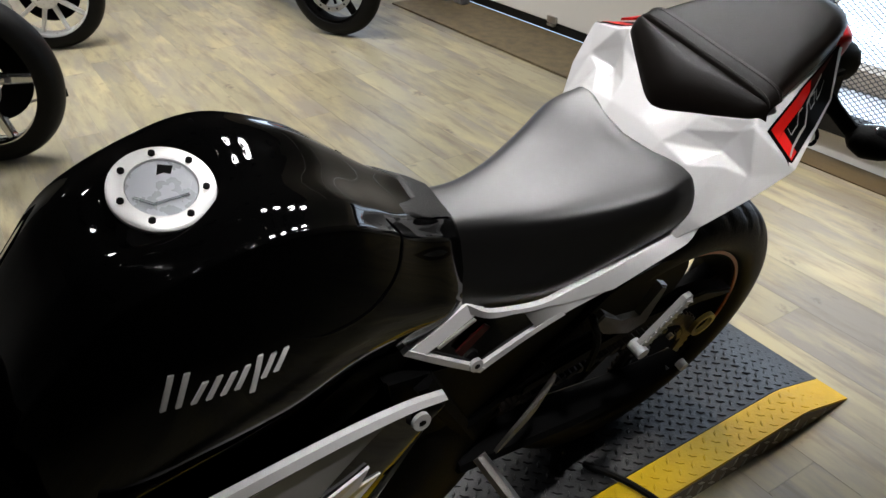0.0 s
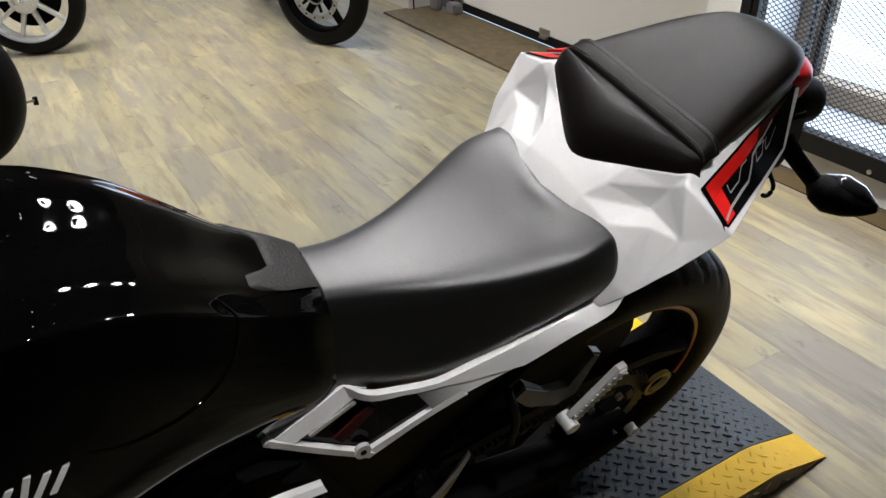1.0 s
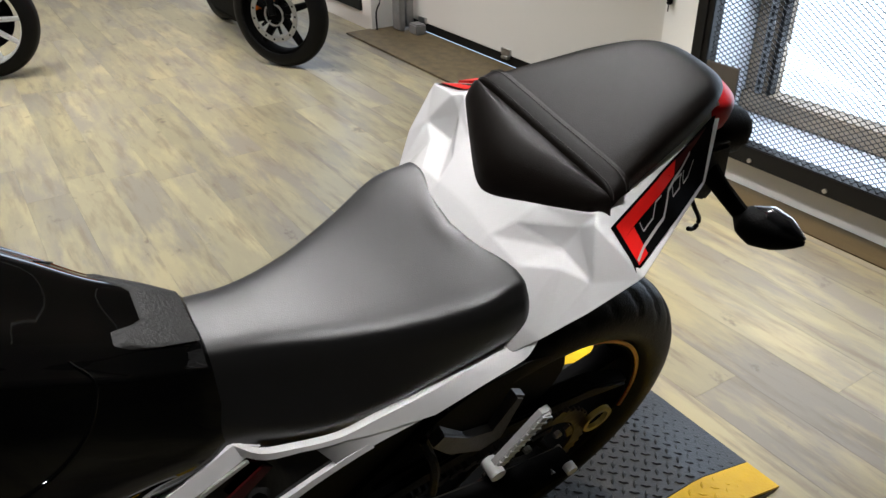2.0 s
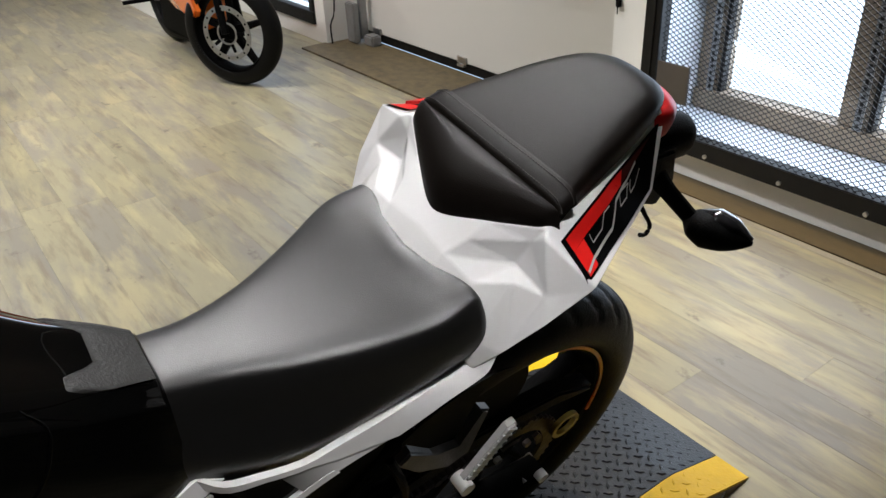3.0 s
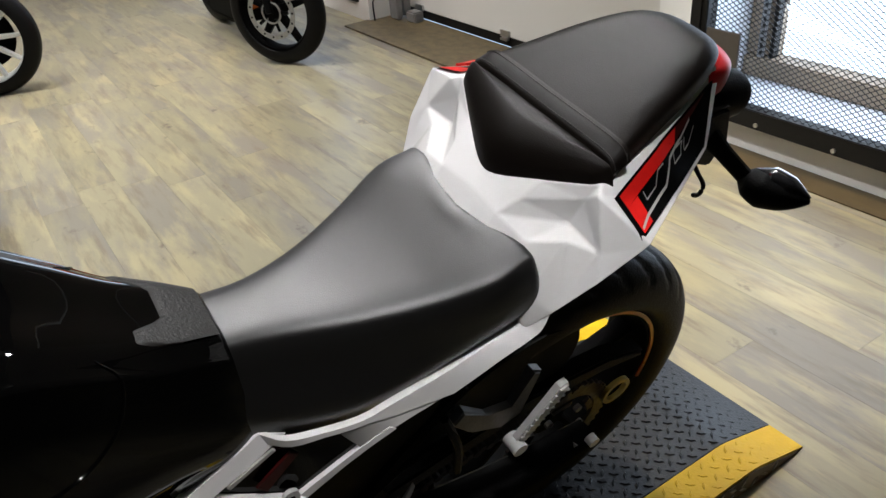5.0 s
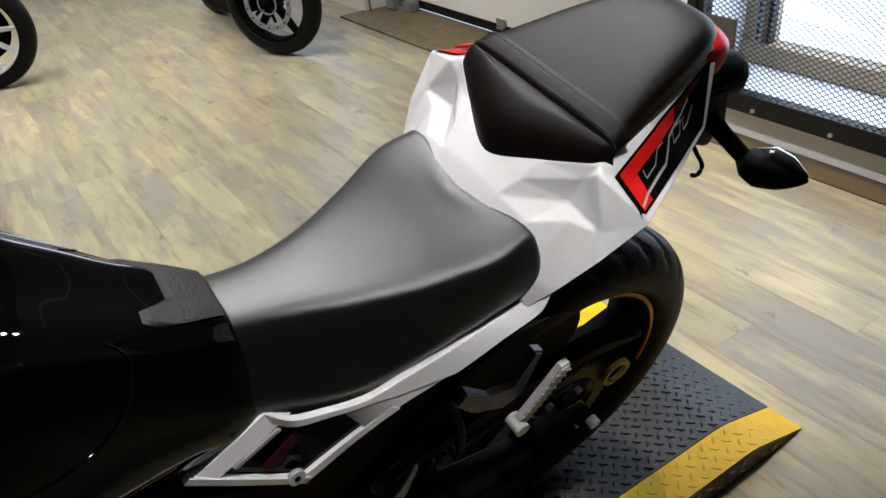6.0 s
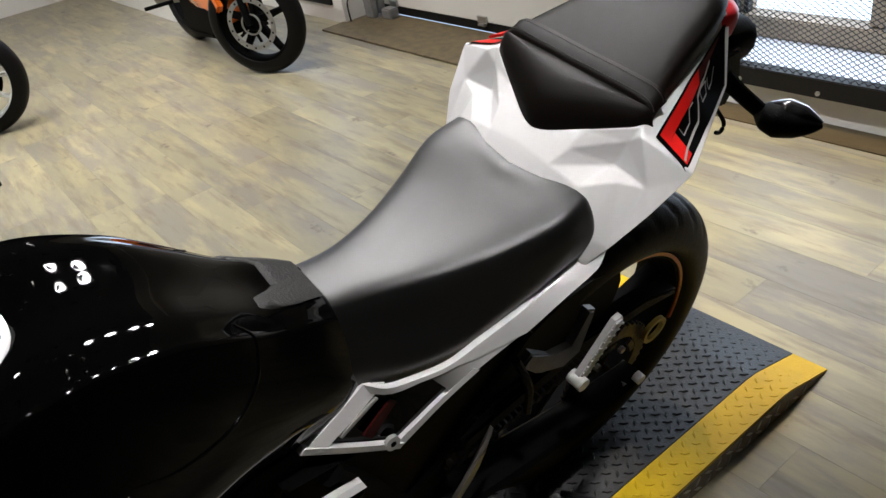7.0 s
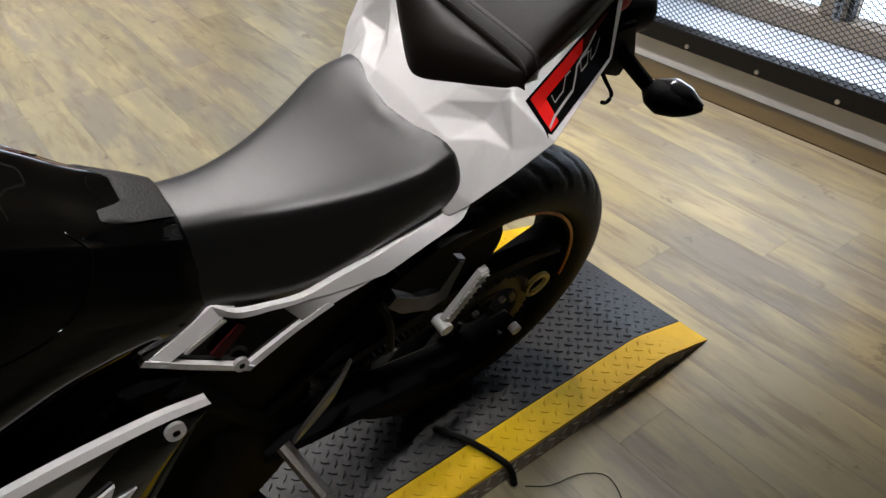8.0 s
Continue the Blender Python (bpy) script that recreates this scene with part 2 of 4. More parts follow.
def plate(points, thickness, out=(0, -1, 0), bm=None, bevel=0.0):
    """A flat or slightly bent panel: a polygon pushed inwards by its thickness."""
    bm = bm or bmesh.new()
    o = Vector(out).normalized() * thickness
    top = [bm.verts.new(Vector(p)) for p in points]
    low = [bm.verts.new(Vector(p) - o) for p in points]
    k = len(top)
    faces = [bm.faces.new(top), bm.faces.new(low[::-1])]
    for i in range(k):
        faces.append(bm.faces.new((top[i], low[i], low[(i + 1) % k], top[(i + 1) % k])))
    if bevel:
        bmesh.ops.bevel(bm, geom=list(faces[0].edges), offset=bevel, segments=2, affect="EDGES")
    return bm


def spun(profile, n=64, axis="y", bm=None, start=0.0, turn=2 * math.pi):
    """A closed profile of (along the axis, radius) spun about the y axis."""
    full = abs(turn - 2 * math.pi) < 1e-6
    rings = []
    for a in np.linspace(start, start + turn, n, endpoint=not full):
        rings.append([(r * math.cos(a), y, r * math.sin(a)) for y, r in profile])
    if full:
        rings.append(rings[0])
        bm = bm or bmesh.new()
        vs = [[bm.verts.new(q) for q in r] for r in rings[:-1]]
        m = len(profile)
        for i in range(n):
            a, b = vs[i], vs[(i + 1) % n]
            for j in range(m):
                bm.faces.new((a[j], a[(j + 1) % m], b[(j + 1) % m], b[j]))
        return bm
    return skin(rings, True, True, bm)


def disc(centre, radius, depth, axis=(0, -1, 0), n=20, bm=None, top=None):
    bm = bm or bmesh.new()
    q = Vector(axis).to_track_quat("Z", "Y").to_matrix().to_4x4()
    bmesh.ops.create_cone(bm, cap_ends=True, segments=n, radius1=radius, radius2=radius if top is None else top, depth=depth, matrix=Matrix.Translation(centre) @ q)
    return bm

# ---- the room ----
X_WALL, Y_FAR, Y_NEAR, X_LEFT, HIGH = 2.76, 8.8, -2.4, -3.2, 3.1


def wall(name, *boxes, material=WALL, label="off-white painted wall"):
    bm = bmesh.new()
    for b in boxes:
        box(*b, bm=bm)
    return solid(name, bm, material, label, "wall", kind="structure")


# the wall along the showroom's windows and overhead door, with its openings
# above z 1.45 the wall is unseen, added to keep window glare off the tank
wall("wall_east", (X_WALL, -2.4, 0, 3.14, 1.14, HIGH), (X_WALL, 1.14, 0, 3.14, 2.36, 0.125), (X_WALL, 2.36, 0, 2.99, 2.56, HIGH), (X_WALL, 1.14, 1.45, 3.14, 2.36, HIGH),
     (2.92, 2.56, 2.45, 2.99, 4.86, HIGH), (2.68, 4.86, 0, 2.92, 4.98, HIGH), (2.68, 4.98, 0, 2.92, 6.42, 0.105), (2.68, 4.98, 1.9, 2.92, 6.42, HIGH),
     (2.10, 6.42, 0, 2.92, Y_FAR, HIGH))
wall("wall_north", (X_LEFT, Y_FAR, 0, 2.92, Y_FAR + 0.15, HIGH))
# unseen walls and ceiling, kept dark to limit bounce light and tank reflections
GREYWALL = surf("unseen_wall_grey", (0.10, 0.098, 0.095), (0.08, 0.078, 0.075), 2, 0.8, 0.1)
wall("wall_south", (X_LEFT, Y_NEAR - 0.15, 0, 3.14, Y_NEAR, HIGH), material=GREYWALL, label="unseen dark grey showroom wall")
wall("wall_west", (X_LEFT - 0.15, Y_NEAR - 0.15, 0, X_LEFT, Y_FAR + 0.15, HIGH), material=GREYWALL, label="unseen dark grey showroom wall")
solid("ceiling", box(X_LEFT - 0.15, Y_NEAR - 0.15, HIGH, 3.14, Y_FAR + 0.15, HIGH + 0.12), CEIL, "unseen dark showroom ceiling", "ceiling", kind="structure")
solid("backdrop", box(4.6, -4.5, -1.5, 4.65, 9.5, 5.0), OUTSIDE, "bright overcast daylight outside the windows", "backdrop", kind="structure")

# window recess behind the guard: sill, reveal, frame with posts, panes
window_1 = thing("window_1", pose(0, 0, 0), "wide low shop window with weathered grey frame", "window", kind="structure")
part("window_sill", box(2.765, 1.145, 0.127, 3.12, 2.355, 0.180, 0.004), SILLP, window_1, "dusty pale sill board")
part("reveal", box(2.765, 2.335, 0.181, 3.12, 2.357, 1.44), SILLP, window_1, "pale painted reveal")
part("bottom_rail", box(3.00, 1.145, 0.182, 3.10, 2.33, 0.262, 0.006), FRAMEP, window_1, "worn grey bottom rail")
for y0, y1 in ((2.215, 2.333), (1.615, 1.735), (1.146, 1.19)):
    part("post", box(3.02, y0, 0.264, 3.09, y1, 1.44, 0.005), FRAMEP, window_1, "weathered brown grey window post")
    part("inner_stop", box(3.012, y0 - 0.006, 0.264, 3.05, y0 + 0.012, 1.44, 0.002), IRON, window_1, "dark glazing stop")
    track_bm = box(3.000, y0 + 0.025, 0.264, 3.004, y0 + 0.055, 1.44)
    part("track_strip", track_bm, TRACKP, window_1, "slotted metal track strip")
    slots = bmesh.new()
    for i in range(43):
        box(2.9985, y0 + 0.034, 0.275 + i * 0.026, 2.9998, y0 + 0.046, 0.290 + i * 0.026, 0, slots)
    part("track_slots", slots, IRON, window_1, "dark slots of the track strip")["kind"] = "stuff"
glass = bpy.data.materials.new("clear_glass")
glass.use_nodes = True
gp = glass.node_tree.nodes["Principled BSDF"]
gp.inputs["Transmission Weight"].default_value, gp.inputs["Roughness"].default_value, gp.inputs["IOR"].default_value = 1.0, 0.02, 1.02
for y0, y1 in ((1.738, 2.208), (1.192, 1.608)):
    pane = part("pane", box(3.055, y0, 0.264, 3.061, y1, 1.44), glass, window_1)
    pane.visible_shadow = False

# steel guard of expanded metal in front of the recess
guard = thing("window_guard", pose(0, 0, 0), "black steel window guard of expanded metal mesh", "window guard")
part("bottom_bar", box(2.70, 1.15, 0.118, 2.756, 2.36, 0.186, 0.003), IRON, guard, "black steel angle with round bolts")
part("side_bar", box(2.70, 2.285, 0.19, 2.756, 2.36, 1.42, 0.003), IRON, guard)
part("side_bar", box(2.70, 1.15, 0.19, 2.756, 1.205, 1.42, 0.003), IRON, guard)
part("side_bar", box(2.693, 2.31, 0.19, 2.699, 2.322, 1.42), IRON, guard)
part("top_bar", box(2.70, 1.21, 1.34, 2.756, 2.28, 1.42, 0.003), IRON, guard)
part("lock_plate", box(2.688, 2.13, 0.305, 2.698, 2.272, 0.445, 0.002), surf("brown_steel", (0.06, 0.05, 0.04), rough=0.6), guard, "brown steel lock plate")
for y in (2.025, 1.725, 1.425, 1.175):
    part("bolt", disc((2.697, y, 0.137), 0.008, 0.007, (-1, 0, 0), 10), SILVER, guard)


def expanded_mesh(y0, y1, z0, z1, long, short):
    bm = bmesh.new()
    rows, cols, t = int((z1 - z0) / short), int((y1 - y0) / (long / 2)), 0.0014
    for r in range(rows):
        ring = []
        for c in range(cols + 1):
            z = z0 + (r + 0.5 + (0.46 if (c + r) % 2 else -0.46)) * short
            y = y0 + c * long / 2
            x = 2.712 + (0.004 if (c + r) % 2 else -0.001)
            ring.append([(x - t, y, z - t), (x + t, y, z - t), (x + t, y, z + t), (x - t, y, z + t)])
        skin(ring, False, True, bm)
    return bm


part("wire_mesh", expanded_mesh(1.205, 2.285, 0.18, 1.34, 0.029, 0.0090), IRON, guard, "black diamond wire mesh", 180)["kind"] = "stuff"

solid("timber_post", box(2.725, 1.02, 0.128, 2.757, 1.135, 2.35, 0.004), BORDER, "brown timber post beside the window guard", "post", kind="structure")

# overhead door with its rubber seal, hinge, track and threshold
door = thing("door_1", pose(0, 0, 0), "closed beige sectional overhead door with black seal", "overhead door", kind="structure")
for z0, z1 in ((0.065, 0.60), (0.605, 1.14), (1.145, 1.68), (1.685, 2.44)):
    part("door_panel", box(2.93, 2.565, z0, 2.97, 4.855, z1, 0.004), DOORP, door)
part("rubber_seal", box(2.934, 2.565, 0.012, 2.965, 4.855, 0.064, 0.004), IRON, door, "black rubber bottom seal")
part("daylight_gap", box(2.952, 2.565, 0.001, 2.958, 4.855, 0.0115), GAP, door, "thin bluish gap of daylight")
hinge = part("hinge_plate", box(2.918, 3.735, 0.062, 2.9295, 3.815, 0.10, 0.002), SILVER, door, "grey hinge plate")
part("hinge_plate", box(2.905, 3.742, 0.048, 2.9285, 3.80, 0.061, 0.002), SILVER, door)
part("hinge_plate", box(2.915, 4.60, 0.062, 2.9295, 4.68, 0.10, 0.002), SILVER, door)
track = thing("door_track", pose(0, 0, 0), "dented grey steel door track with bracket", "door track")
part("rail", box(2.85, 4.71, 0.03, 2.90, 4.74, 2.4, 0.003), TRACKP, track)
part("bracket", box(2.79, 4.69, 0.02, 2.828, 4.79, 0.26, 0.006), TRACKP, track, "grey angle bracket")
part("roller_box", box(2.83, 4.56, 0.012, 2.90, 4.66, 0.075, 0.008), TRACKP, track)
solid("cable", tube([(2.70, 4.83, 0.01), (2.71, 4.85, 0.12), (2.72, 4.80, 0.22), (2.73, 4.79, 0.5), (2.74, 4.80, 1.0)], 0.005, 6), PLASTIC, "thin grey cable beside the door track", "cable")
solid("threshold_mat", box(2.51, 2.75, 0.001, 2.93, 4.89, 0.012, 0.003), MAT_WOOD, "dark brown wood-look threshold board at the door", "floor mat")
solid("door_cable", tube([(2.90, 3.02, 0.56), (2.905, 2.93, 0.552), (2.90, 2.80, 0.556), (2.82, 2.66, 0.59), (2.745, 2.545, 0.612), (2.742, 2.532, 0.585), (2.742, 2.531, 0.56)], 0.0025, 6), PLASTIC, "thin dark cable strung across the door edge", "cable")
solid("cable_hook", box(2.740, 2.524, 0.585, 2.758, 2.543, 0.62, 0.003), PLASTIC, "small dark hook on the wall corner", "hook")
window_2 = thing("window_2", pose(0, 0, 0), "black framed window with white blind", "window", kind="structure")
for b in ((2.665, 4.985, 0.107, 2.72, 6.41, 0.185), (2.665, 4.985, 0.188, 2.72, 5.035, 1.89), (2.665, 6.36, 0.188, 2.72, 6.41, 1.89), (2.665, 5.037, 1.82, 2.72, 6.357, 1.89)):
    part("window_frame", box(*b, 0.003), IRON, window_2, "black window frame")
part("inner_frame", box(2.70, 5.05, 0.19, 2.73, 5.10, 1.81), IRON, window_2)
# the blind glows by itself, in place of daylight coming through it
part("blind", box(2.745, 5.10, 0.20, 2.75, 6.35, 1.81), glow("glowing_blind", (0.72, 0.80, 0.95), 0.75), window_2, "white blind with its own added glow for daylight")

# ---- ceiling lamps ----
spot = thing("ceiling_spotlight", pose(0, 0, HIGH), "small lit ceiling spotlight", "spotlight", "spotlights")
part("housing", spun([(-0.001, 0.07), (-0.03, 0.075), (-0.09, 0.06), (-0.09, 0.01), (-0.03, 0.01)][::-1], 20), SATIN, spot).rotation_euler = (radians(90), 0, 0)
part("bulb", disc((0, 0, -0.05), 0.033, 0.012, (0, 0, -1), 16), BULB, spot, "bright warm bulb")
# some housings are added only to carry the aimed spots below
spots = [(1.15, 1.95), (1.4, 1.5), (1.9, 3.3), (0.8, 3.5), (1.4, 4.6), (0.5, 5.0), (0.3, 6.7), (-0.6, 5.2), (-0.2, 3.4), (-0.5, 2.4), (-1.2, 4.0), (-0.71, 2.26), (-0.28, 1.93), (-0.25, 2.65), (-0.05, 2.5),
         (0.45, 2.46), (0.84, 2.65), (1.31, 2.89), (0.35, 1.92), (0.71, 1.72), (1.21, 2.15), (0.17, 2.06), (0.54, 1.41), (1.31, 1.72), (1.01, 1.43), (-0.88, 2.05), (-0.64, 1.73), (-0.62, 1.5), (-1.78, 0.86), (-1.9, 3.4),
         (-0.45, 1.35), (0.5, 0.15), (1.6, 2.0), (2.1, 1.95), (2.55, 1.95), (1.76, 2.48), (1.45, 2.2), (1.85, 1.6), (2.35, 1.1), (2.45, 2.4)]
for x, y in spots[1:]:
    copy_thing(spot, pose(x, y, HIGH))
spot.matrix_world = pose(*spots[0], HIGH)
# eight aimed spots, added to brighten the seat, side cover, cowl and right floor
lamp("spot_light", "SPOT", 45, look((-0.45, 1.35, HIGH - 0.1), (0.60, 1.20, 0.85)), WARM, 26, 0.05)
lamp("spot_light", "SPOT", 235, look((0.5, 0.15, HIGH - 0.1), (0.62, 1.10, 0.78)), WARM, 27, 0.05)
lamp("spot_light", "SPOT", 340, look((2.1, 1.95, HIGH - 0.1), (2.25, 1.58, 0)), WARMER, 51, 0.05)
lamp("spot_light", "SPOT", 430, look((0.8, 3.5, HIGH - 0.1), (2.45, 1.70, 0)), WARM, 36, 0.05)
for x, y, e in ((1.15, 1.95, 80), (1.6, 2.0, 100), (2.1, 1.95, 140), (2.55, 1.95, 160)):
    lamp("spot_light", "SPOT", e, look((x, y, HIGH - 0.1), (0.74, 1.07, 0.82)), WARM, 32, 0.09)
for x, y, e, wide in ((0.8, 3.5, 130, 108), (1.4, 4.6, 160, 125), (0.5, 5.0, 190, 130), (-0.6, 5.2, 235, 140), (0.3, 6.7, 240, 145), (-0.2, 3.4, 105, 112),
                      (1.9, 3.3, 110, 100), (-1.2, 4.0, 130, 120), (-0.5, 2.4, 30, 100)):
    lamp("spot_light", "SPOT", e, pose(x, y, HIGH - 0.10), WARM, wide, 0.05)

# ---- display platform ----
platform = thing("display_platform", pose(0, 0, 0), "low black diamond-plate motorcycle platform with yellow edges", "platform")
DECK, P0, P1, PB, PE = 0.05, 1.068, 1.675, 1.455, 1.62


def strip(y0, y1, x0, lift=0.0):
    """A strip of the deck that bends down to the floor at its rear end."""
    bm = bmesh.new()
    h = DECK + lift
    prof = [(x0, h), (PB - 0.02, h), (PB + 0.015, h - 0.004), (PE, 0.004 + lift), (PE, 0.0), (PB, h - 0.012), (x0, h - 0.012)]
    rings = [[(x, y, max(z, 0.0)) for x, z in prof] for y in (y0, y1)]
    return skin(rings, True, True, bm)


part("deck", strip(P0 + 0.084, P1 - 0.084, -1.35), PLATE, platform, "black steel tread plate")
part("yellow_edge", strip(P0, P0 + 0.082, -1.35), YELLOW, platform, "scuffed yellow painted edge")
part("yellow_edge", strip(P1 - 0.082, P1, -1.35), YELLOW, platform, "scuffed yellow painted edge")


def height(x):
    return DECK if x < PB else max(DECK * (PE - x) / (PE - PB), 0.004)


def lozenges(x0, x1, y0, y1, pitch=0.034, long=0.0145, high=0.0022):
    """Raised bars of the tread plate, turned alternately."""
    bm = bmesh.new()
    step = pitch * math.sqrt(0.5)
    for i in range(int((x1 - x0) / step)):
        for j in range(int((y1 - y0) / step)):
            if (i + j) % 2:
                continue
            x, y = x0 + (i + 0.5) * step, y0 + (j + 0.5) * step
            a = radians(45 if i % 2 else -45)
            z = height(x)
            c, s = math.cos(a), math.sin(a)
            base = [(-long, 0), (0, -long * 0.32), (long, 0), (0, long * 0.32)]
            low = [bm.verts.new((x + p * c - q * s, y + p * s + q * c, z)) for p, q in base]
            top = [bm.verts.new((x + (p * c - q * s) * 0.6, y + (p * s + q * c) * 0.6, z + high)) for p, q in base]
            bm.faces.new(top)
            for k in range(4):
                bm.faces.new((low[k], low[(k + 1) % 4], top[(k + 1) % 4], top[k]))
    return bm


part("tread_bar", lozenges(-0.6, PE - 0.01, P0 + 0.088, P1 - 0.088, 0.0225, 0.0115, 0.0030), PLATE, platform, "raised bars of the tread plate")["kind"] = "stuff"
part("tread_bar", lozenges(-0.6, PE - 0.01, P0 + 0.004, P0 + 0.078, 0.0255, 0.011, 0.0014), YELLOW, platform, "yellow raised tread bars")["kind"] = "stuff"
part("tread_bar", lozenges(0.6, PE - 0.01, P1 - 0.078, P1 - 0.004, 0.0255, 0.011, 0.0014), YELLOW, platform, "yellow raised tread bars")["kind"] = "stuff"
side = skin([[(-1.35, P0 - 0.002, 0.0), (PE - 0.01, P0 - 0.002, 0.0), (PB, P0 - 0.002, DECK - 0.006), (-1.35, P0 - 0.002, DECK - 0.006)],
             [(-1.35, P0 + 0.003, 0.0), (PE - 0.01, P0 + 0.003, 0.0), (PB, P0 + 0.003, DECK - 0.006), (-1.35, P0 + 0.003, DECK - 0.006)]])
part("side_plate", side, SIDEPLATE, platform, "bare brownish tread plate side")
bars = bmesh.new()
for i in range(86):
    x = -1.3 + i * 0.034
    for k, z in enumerate((0.013, 0.033)):
        if x + 0.03 < (PB if k else PE - 0.06):
            a = 0.9 if (i + k) % 2 else -0.4
            plate([(x + math.cos(a) * d * 0.012 - math.sin(a) * e, P0 - 0.004, z + math.sin(a) * d * 0.012 + math.cos(a) * e) for d, e in ((-1, 0), (0, -0.003), (1, 0), (0, 0.003))], 0.003, (0, -1, 0), bars)
part("side_bar", bars, SILVER, platform, "worn shiny raised bars")["kind"] = "stuff"
strap = tube([(0.93, 1.22, 0.06), (0.965, 1.14, 0.064), (0.985, 1.07, 0.062), (0.992, 1.052, 0.045), (0.995, 1.045, 0.008)], 0.007, 8)
solid("strap", strap, PLASTIC, "black rubber strap hanging over the platform edge", "strap")
solid("cord", tube([(1.01, 1.03, 0.004), (1.05, 1.00, 0.004), (1.11, 0.985, 0.004), (1.15, 0.955, 0.004), (1.15, 0.92, 0.004), (1.13, 0.88, 0.004)], 0.0013, 6), PLASTIC, "thin black cord lying on the floor", "cord")

# ---- the motorcycle ----
R = 0.313
bike = thing("motorcycle", pose(1.083, 1.25, 0.345, 16.5) @ pose(0, 0, -R), "black and white sport motorcycle leaning on the platform", "motorcycle")


def bpart(name, bm, material, label="", sharp=35, parent=None):
    ob = part(name, bm, material, parent or bike, label, sharp)
    if not parent:
        ob.location = (0, 0, R)
    return ob


def tyre_mesh(rad, hw, rim, grooves=True, n=220):
    half = [(0, rad), (0.25, rad - 0.002), (0.45, rad - 0.006), (0.62, rad - 0.013), (0.78, rad - 0.023), (0.9, rad - 0.036), (0.98, rad - 0.055), (0.97, rad - 0.075), (0.85, rim + 0.006), (0.7, rim)]
    prof = smooth([(-a * hw, r) for a, r in half[::-1]] + [(a * hw, r) for a, r in half[1:]], 2)
    rings = []
    for i in range(n):
        a = 2 * math.pi * i / n
        ring = []
        for y, r in prof:
            if grooves and 0.1 < abs(y) / hw < 0.86 and r > rad - 0.04:
                k = (i / n * 30 + abs(y) / hw * 1.1 + (0.5 if y > 0 else 0)) % 1.0
                if k < 0.14:
                    r -= 0.005
            ring.append((r * math.cos(a), y, r * math.sin(a)))
        rings.append(ring)
    bm = bmesh.new()
    vs = [[bm.verts.new(q) for q in r] for r in rings]
    m = len(prof)
    for i in range(n):
        a, b = vs[i], vs[(i + 1) % n]
        for j in range(m):
            bm.faces.new((a[j], a[(j + 1) % m], b[(j + 1) % m], b[j]))
    return bm


def rim_mesh(rim, hw):
    return spun([(-0.70 * hw, rim - 0.012), (-0.72 * hw, rim + 0.004), (-0.58 * hw, rim - 0.002), (0.58 * hw, rim - 0.002), (0.72 * hw, rim + 0.004), (0.70 * hw, rim - 0.012), (0.45 * hw, rim - 0.019), (-0.45 * hw, rim - 0.019)], 72)


def spoke(inner, outer, angle, w0, w1, depth, fork=0.0):
    c, s = math.cos(angle), math.sin(angle)
    rings = []
    for t in (0, 0.33, 0.66, 1):
        r, w = inner + (outer - inner) * t, w0 + (w1 - w0) * t
        bend = fork * math.sin(math.pi * t)
        rings.append([((r) * c - (q * w + bend) * s, y * depth, (r) * s + (q * w + bend) * c) for q, y in ((-0.5, -0.7), (-0.3, -1), (0.3, -1), (0.5, -0.7), (0.5, 0.7), (0.3, 1), (-0.3, 1), (-0.5, 0.7))])
    return skin(rings)


def wheel(parent, matrix, rad, hw, rim, count, rim_mat, spoke_mat, twin=False, stripe=None, phase=0.0, grooves=True, slim=0.022):
    hub = part("wheel", spun([(-0.05, 0.012), (-0.055, 0.035), (-0.03, 0.045), (0.03, 0.045), (0.055, 0.035), (0.05, 0.012)], 28), spoke_mat, parent)
    hub.matrix_local = matrix
    part("tyre", tyre_mesh(rad, hw, rim, grooves), RUBBER, hub, "black rubber tyre", 50)
    part("rim", rim_mesh(rim, hw), rim_mat, hub)
    for i in range(count):
        a = phase + 2 * math.pi * i / count
        for d in ((-0.09, 0.09) if twin else (0,)):
            part("spoke", spoke(0.035, rim - 0.014, a + d, slim * 1.5, slim, 0.018), spoke_mat, hub)
    if stripe:
        part("rim_stripe", spun([(-0.72 * hw, rim - 0.007), (-0.76 * hw, rim - 0.007), (-0.765 * hw, rim - 0.0005), (-0.73 * hw, rim - 0.0005)], 40, start=-0.2, turn=1.9), stripe, hub, "thin orange rim stripe")
    return hub


AX, AZ, RR = -0.062, 0.022, 0.328
rear = wheel(bike, pose(AX, 0, R + AZ), RR, 0.066, 0.236, 5, SATIN, SATIN, stripe=ORANGELINE, phase=0.31, slim=0.013)
spr = bmesh.new()
for i in range(42):
    a = 2 * math.pi * i / 42
    disc((0.105 * math.cos(a), -0.074, 0.105 * math.sin(a)), 0.004, 0.006, (0, -1, 0), 6, spr)
spun([(-0.077, 0.104), (-0.071, 0.104), (-0.071, 0.078), (-0.077, 0.078)], 48, bm=spr)
sprocket = part("sprocket", spr, CHAIN, rear, "dark toothed rear sprocket")
for i in range(5):
    a = 2 * math.pi * i / 5 + 0.15
    part("sprocket_arm", spun([(-0.079, 0.074), (-0.073, 0.074), (-0.073, 0.062), (-0.079, 0.062)], 9, start=a, turn=0.55), CHAIN, rear)
    part("sprocket_bolt", disc((0.052 * math.cos(a + 0.8), -0.08, 0.052 * math.sin(a + 0.8)), 0.007, 0.008, (0, -1, 0), 6), ALU, rear)
part("axle_nut", disc((0, -0.112, 0), 0.012, 0.02, (0, -1, 0), 6), ALU, rear)

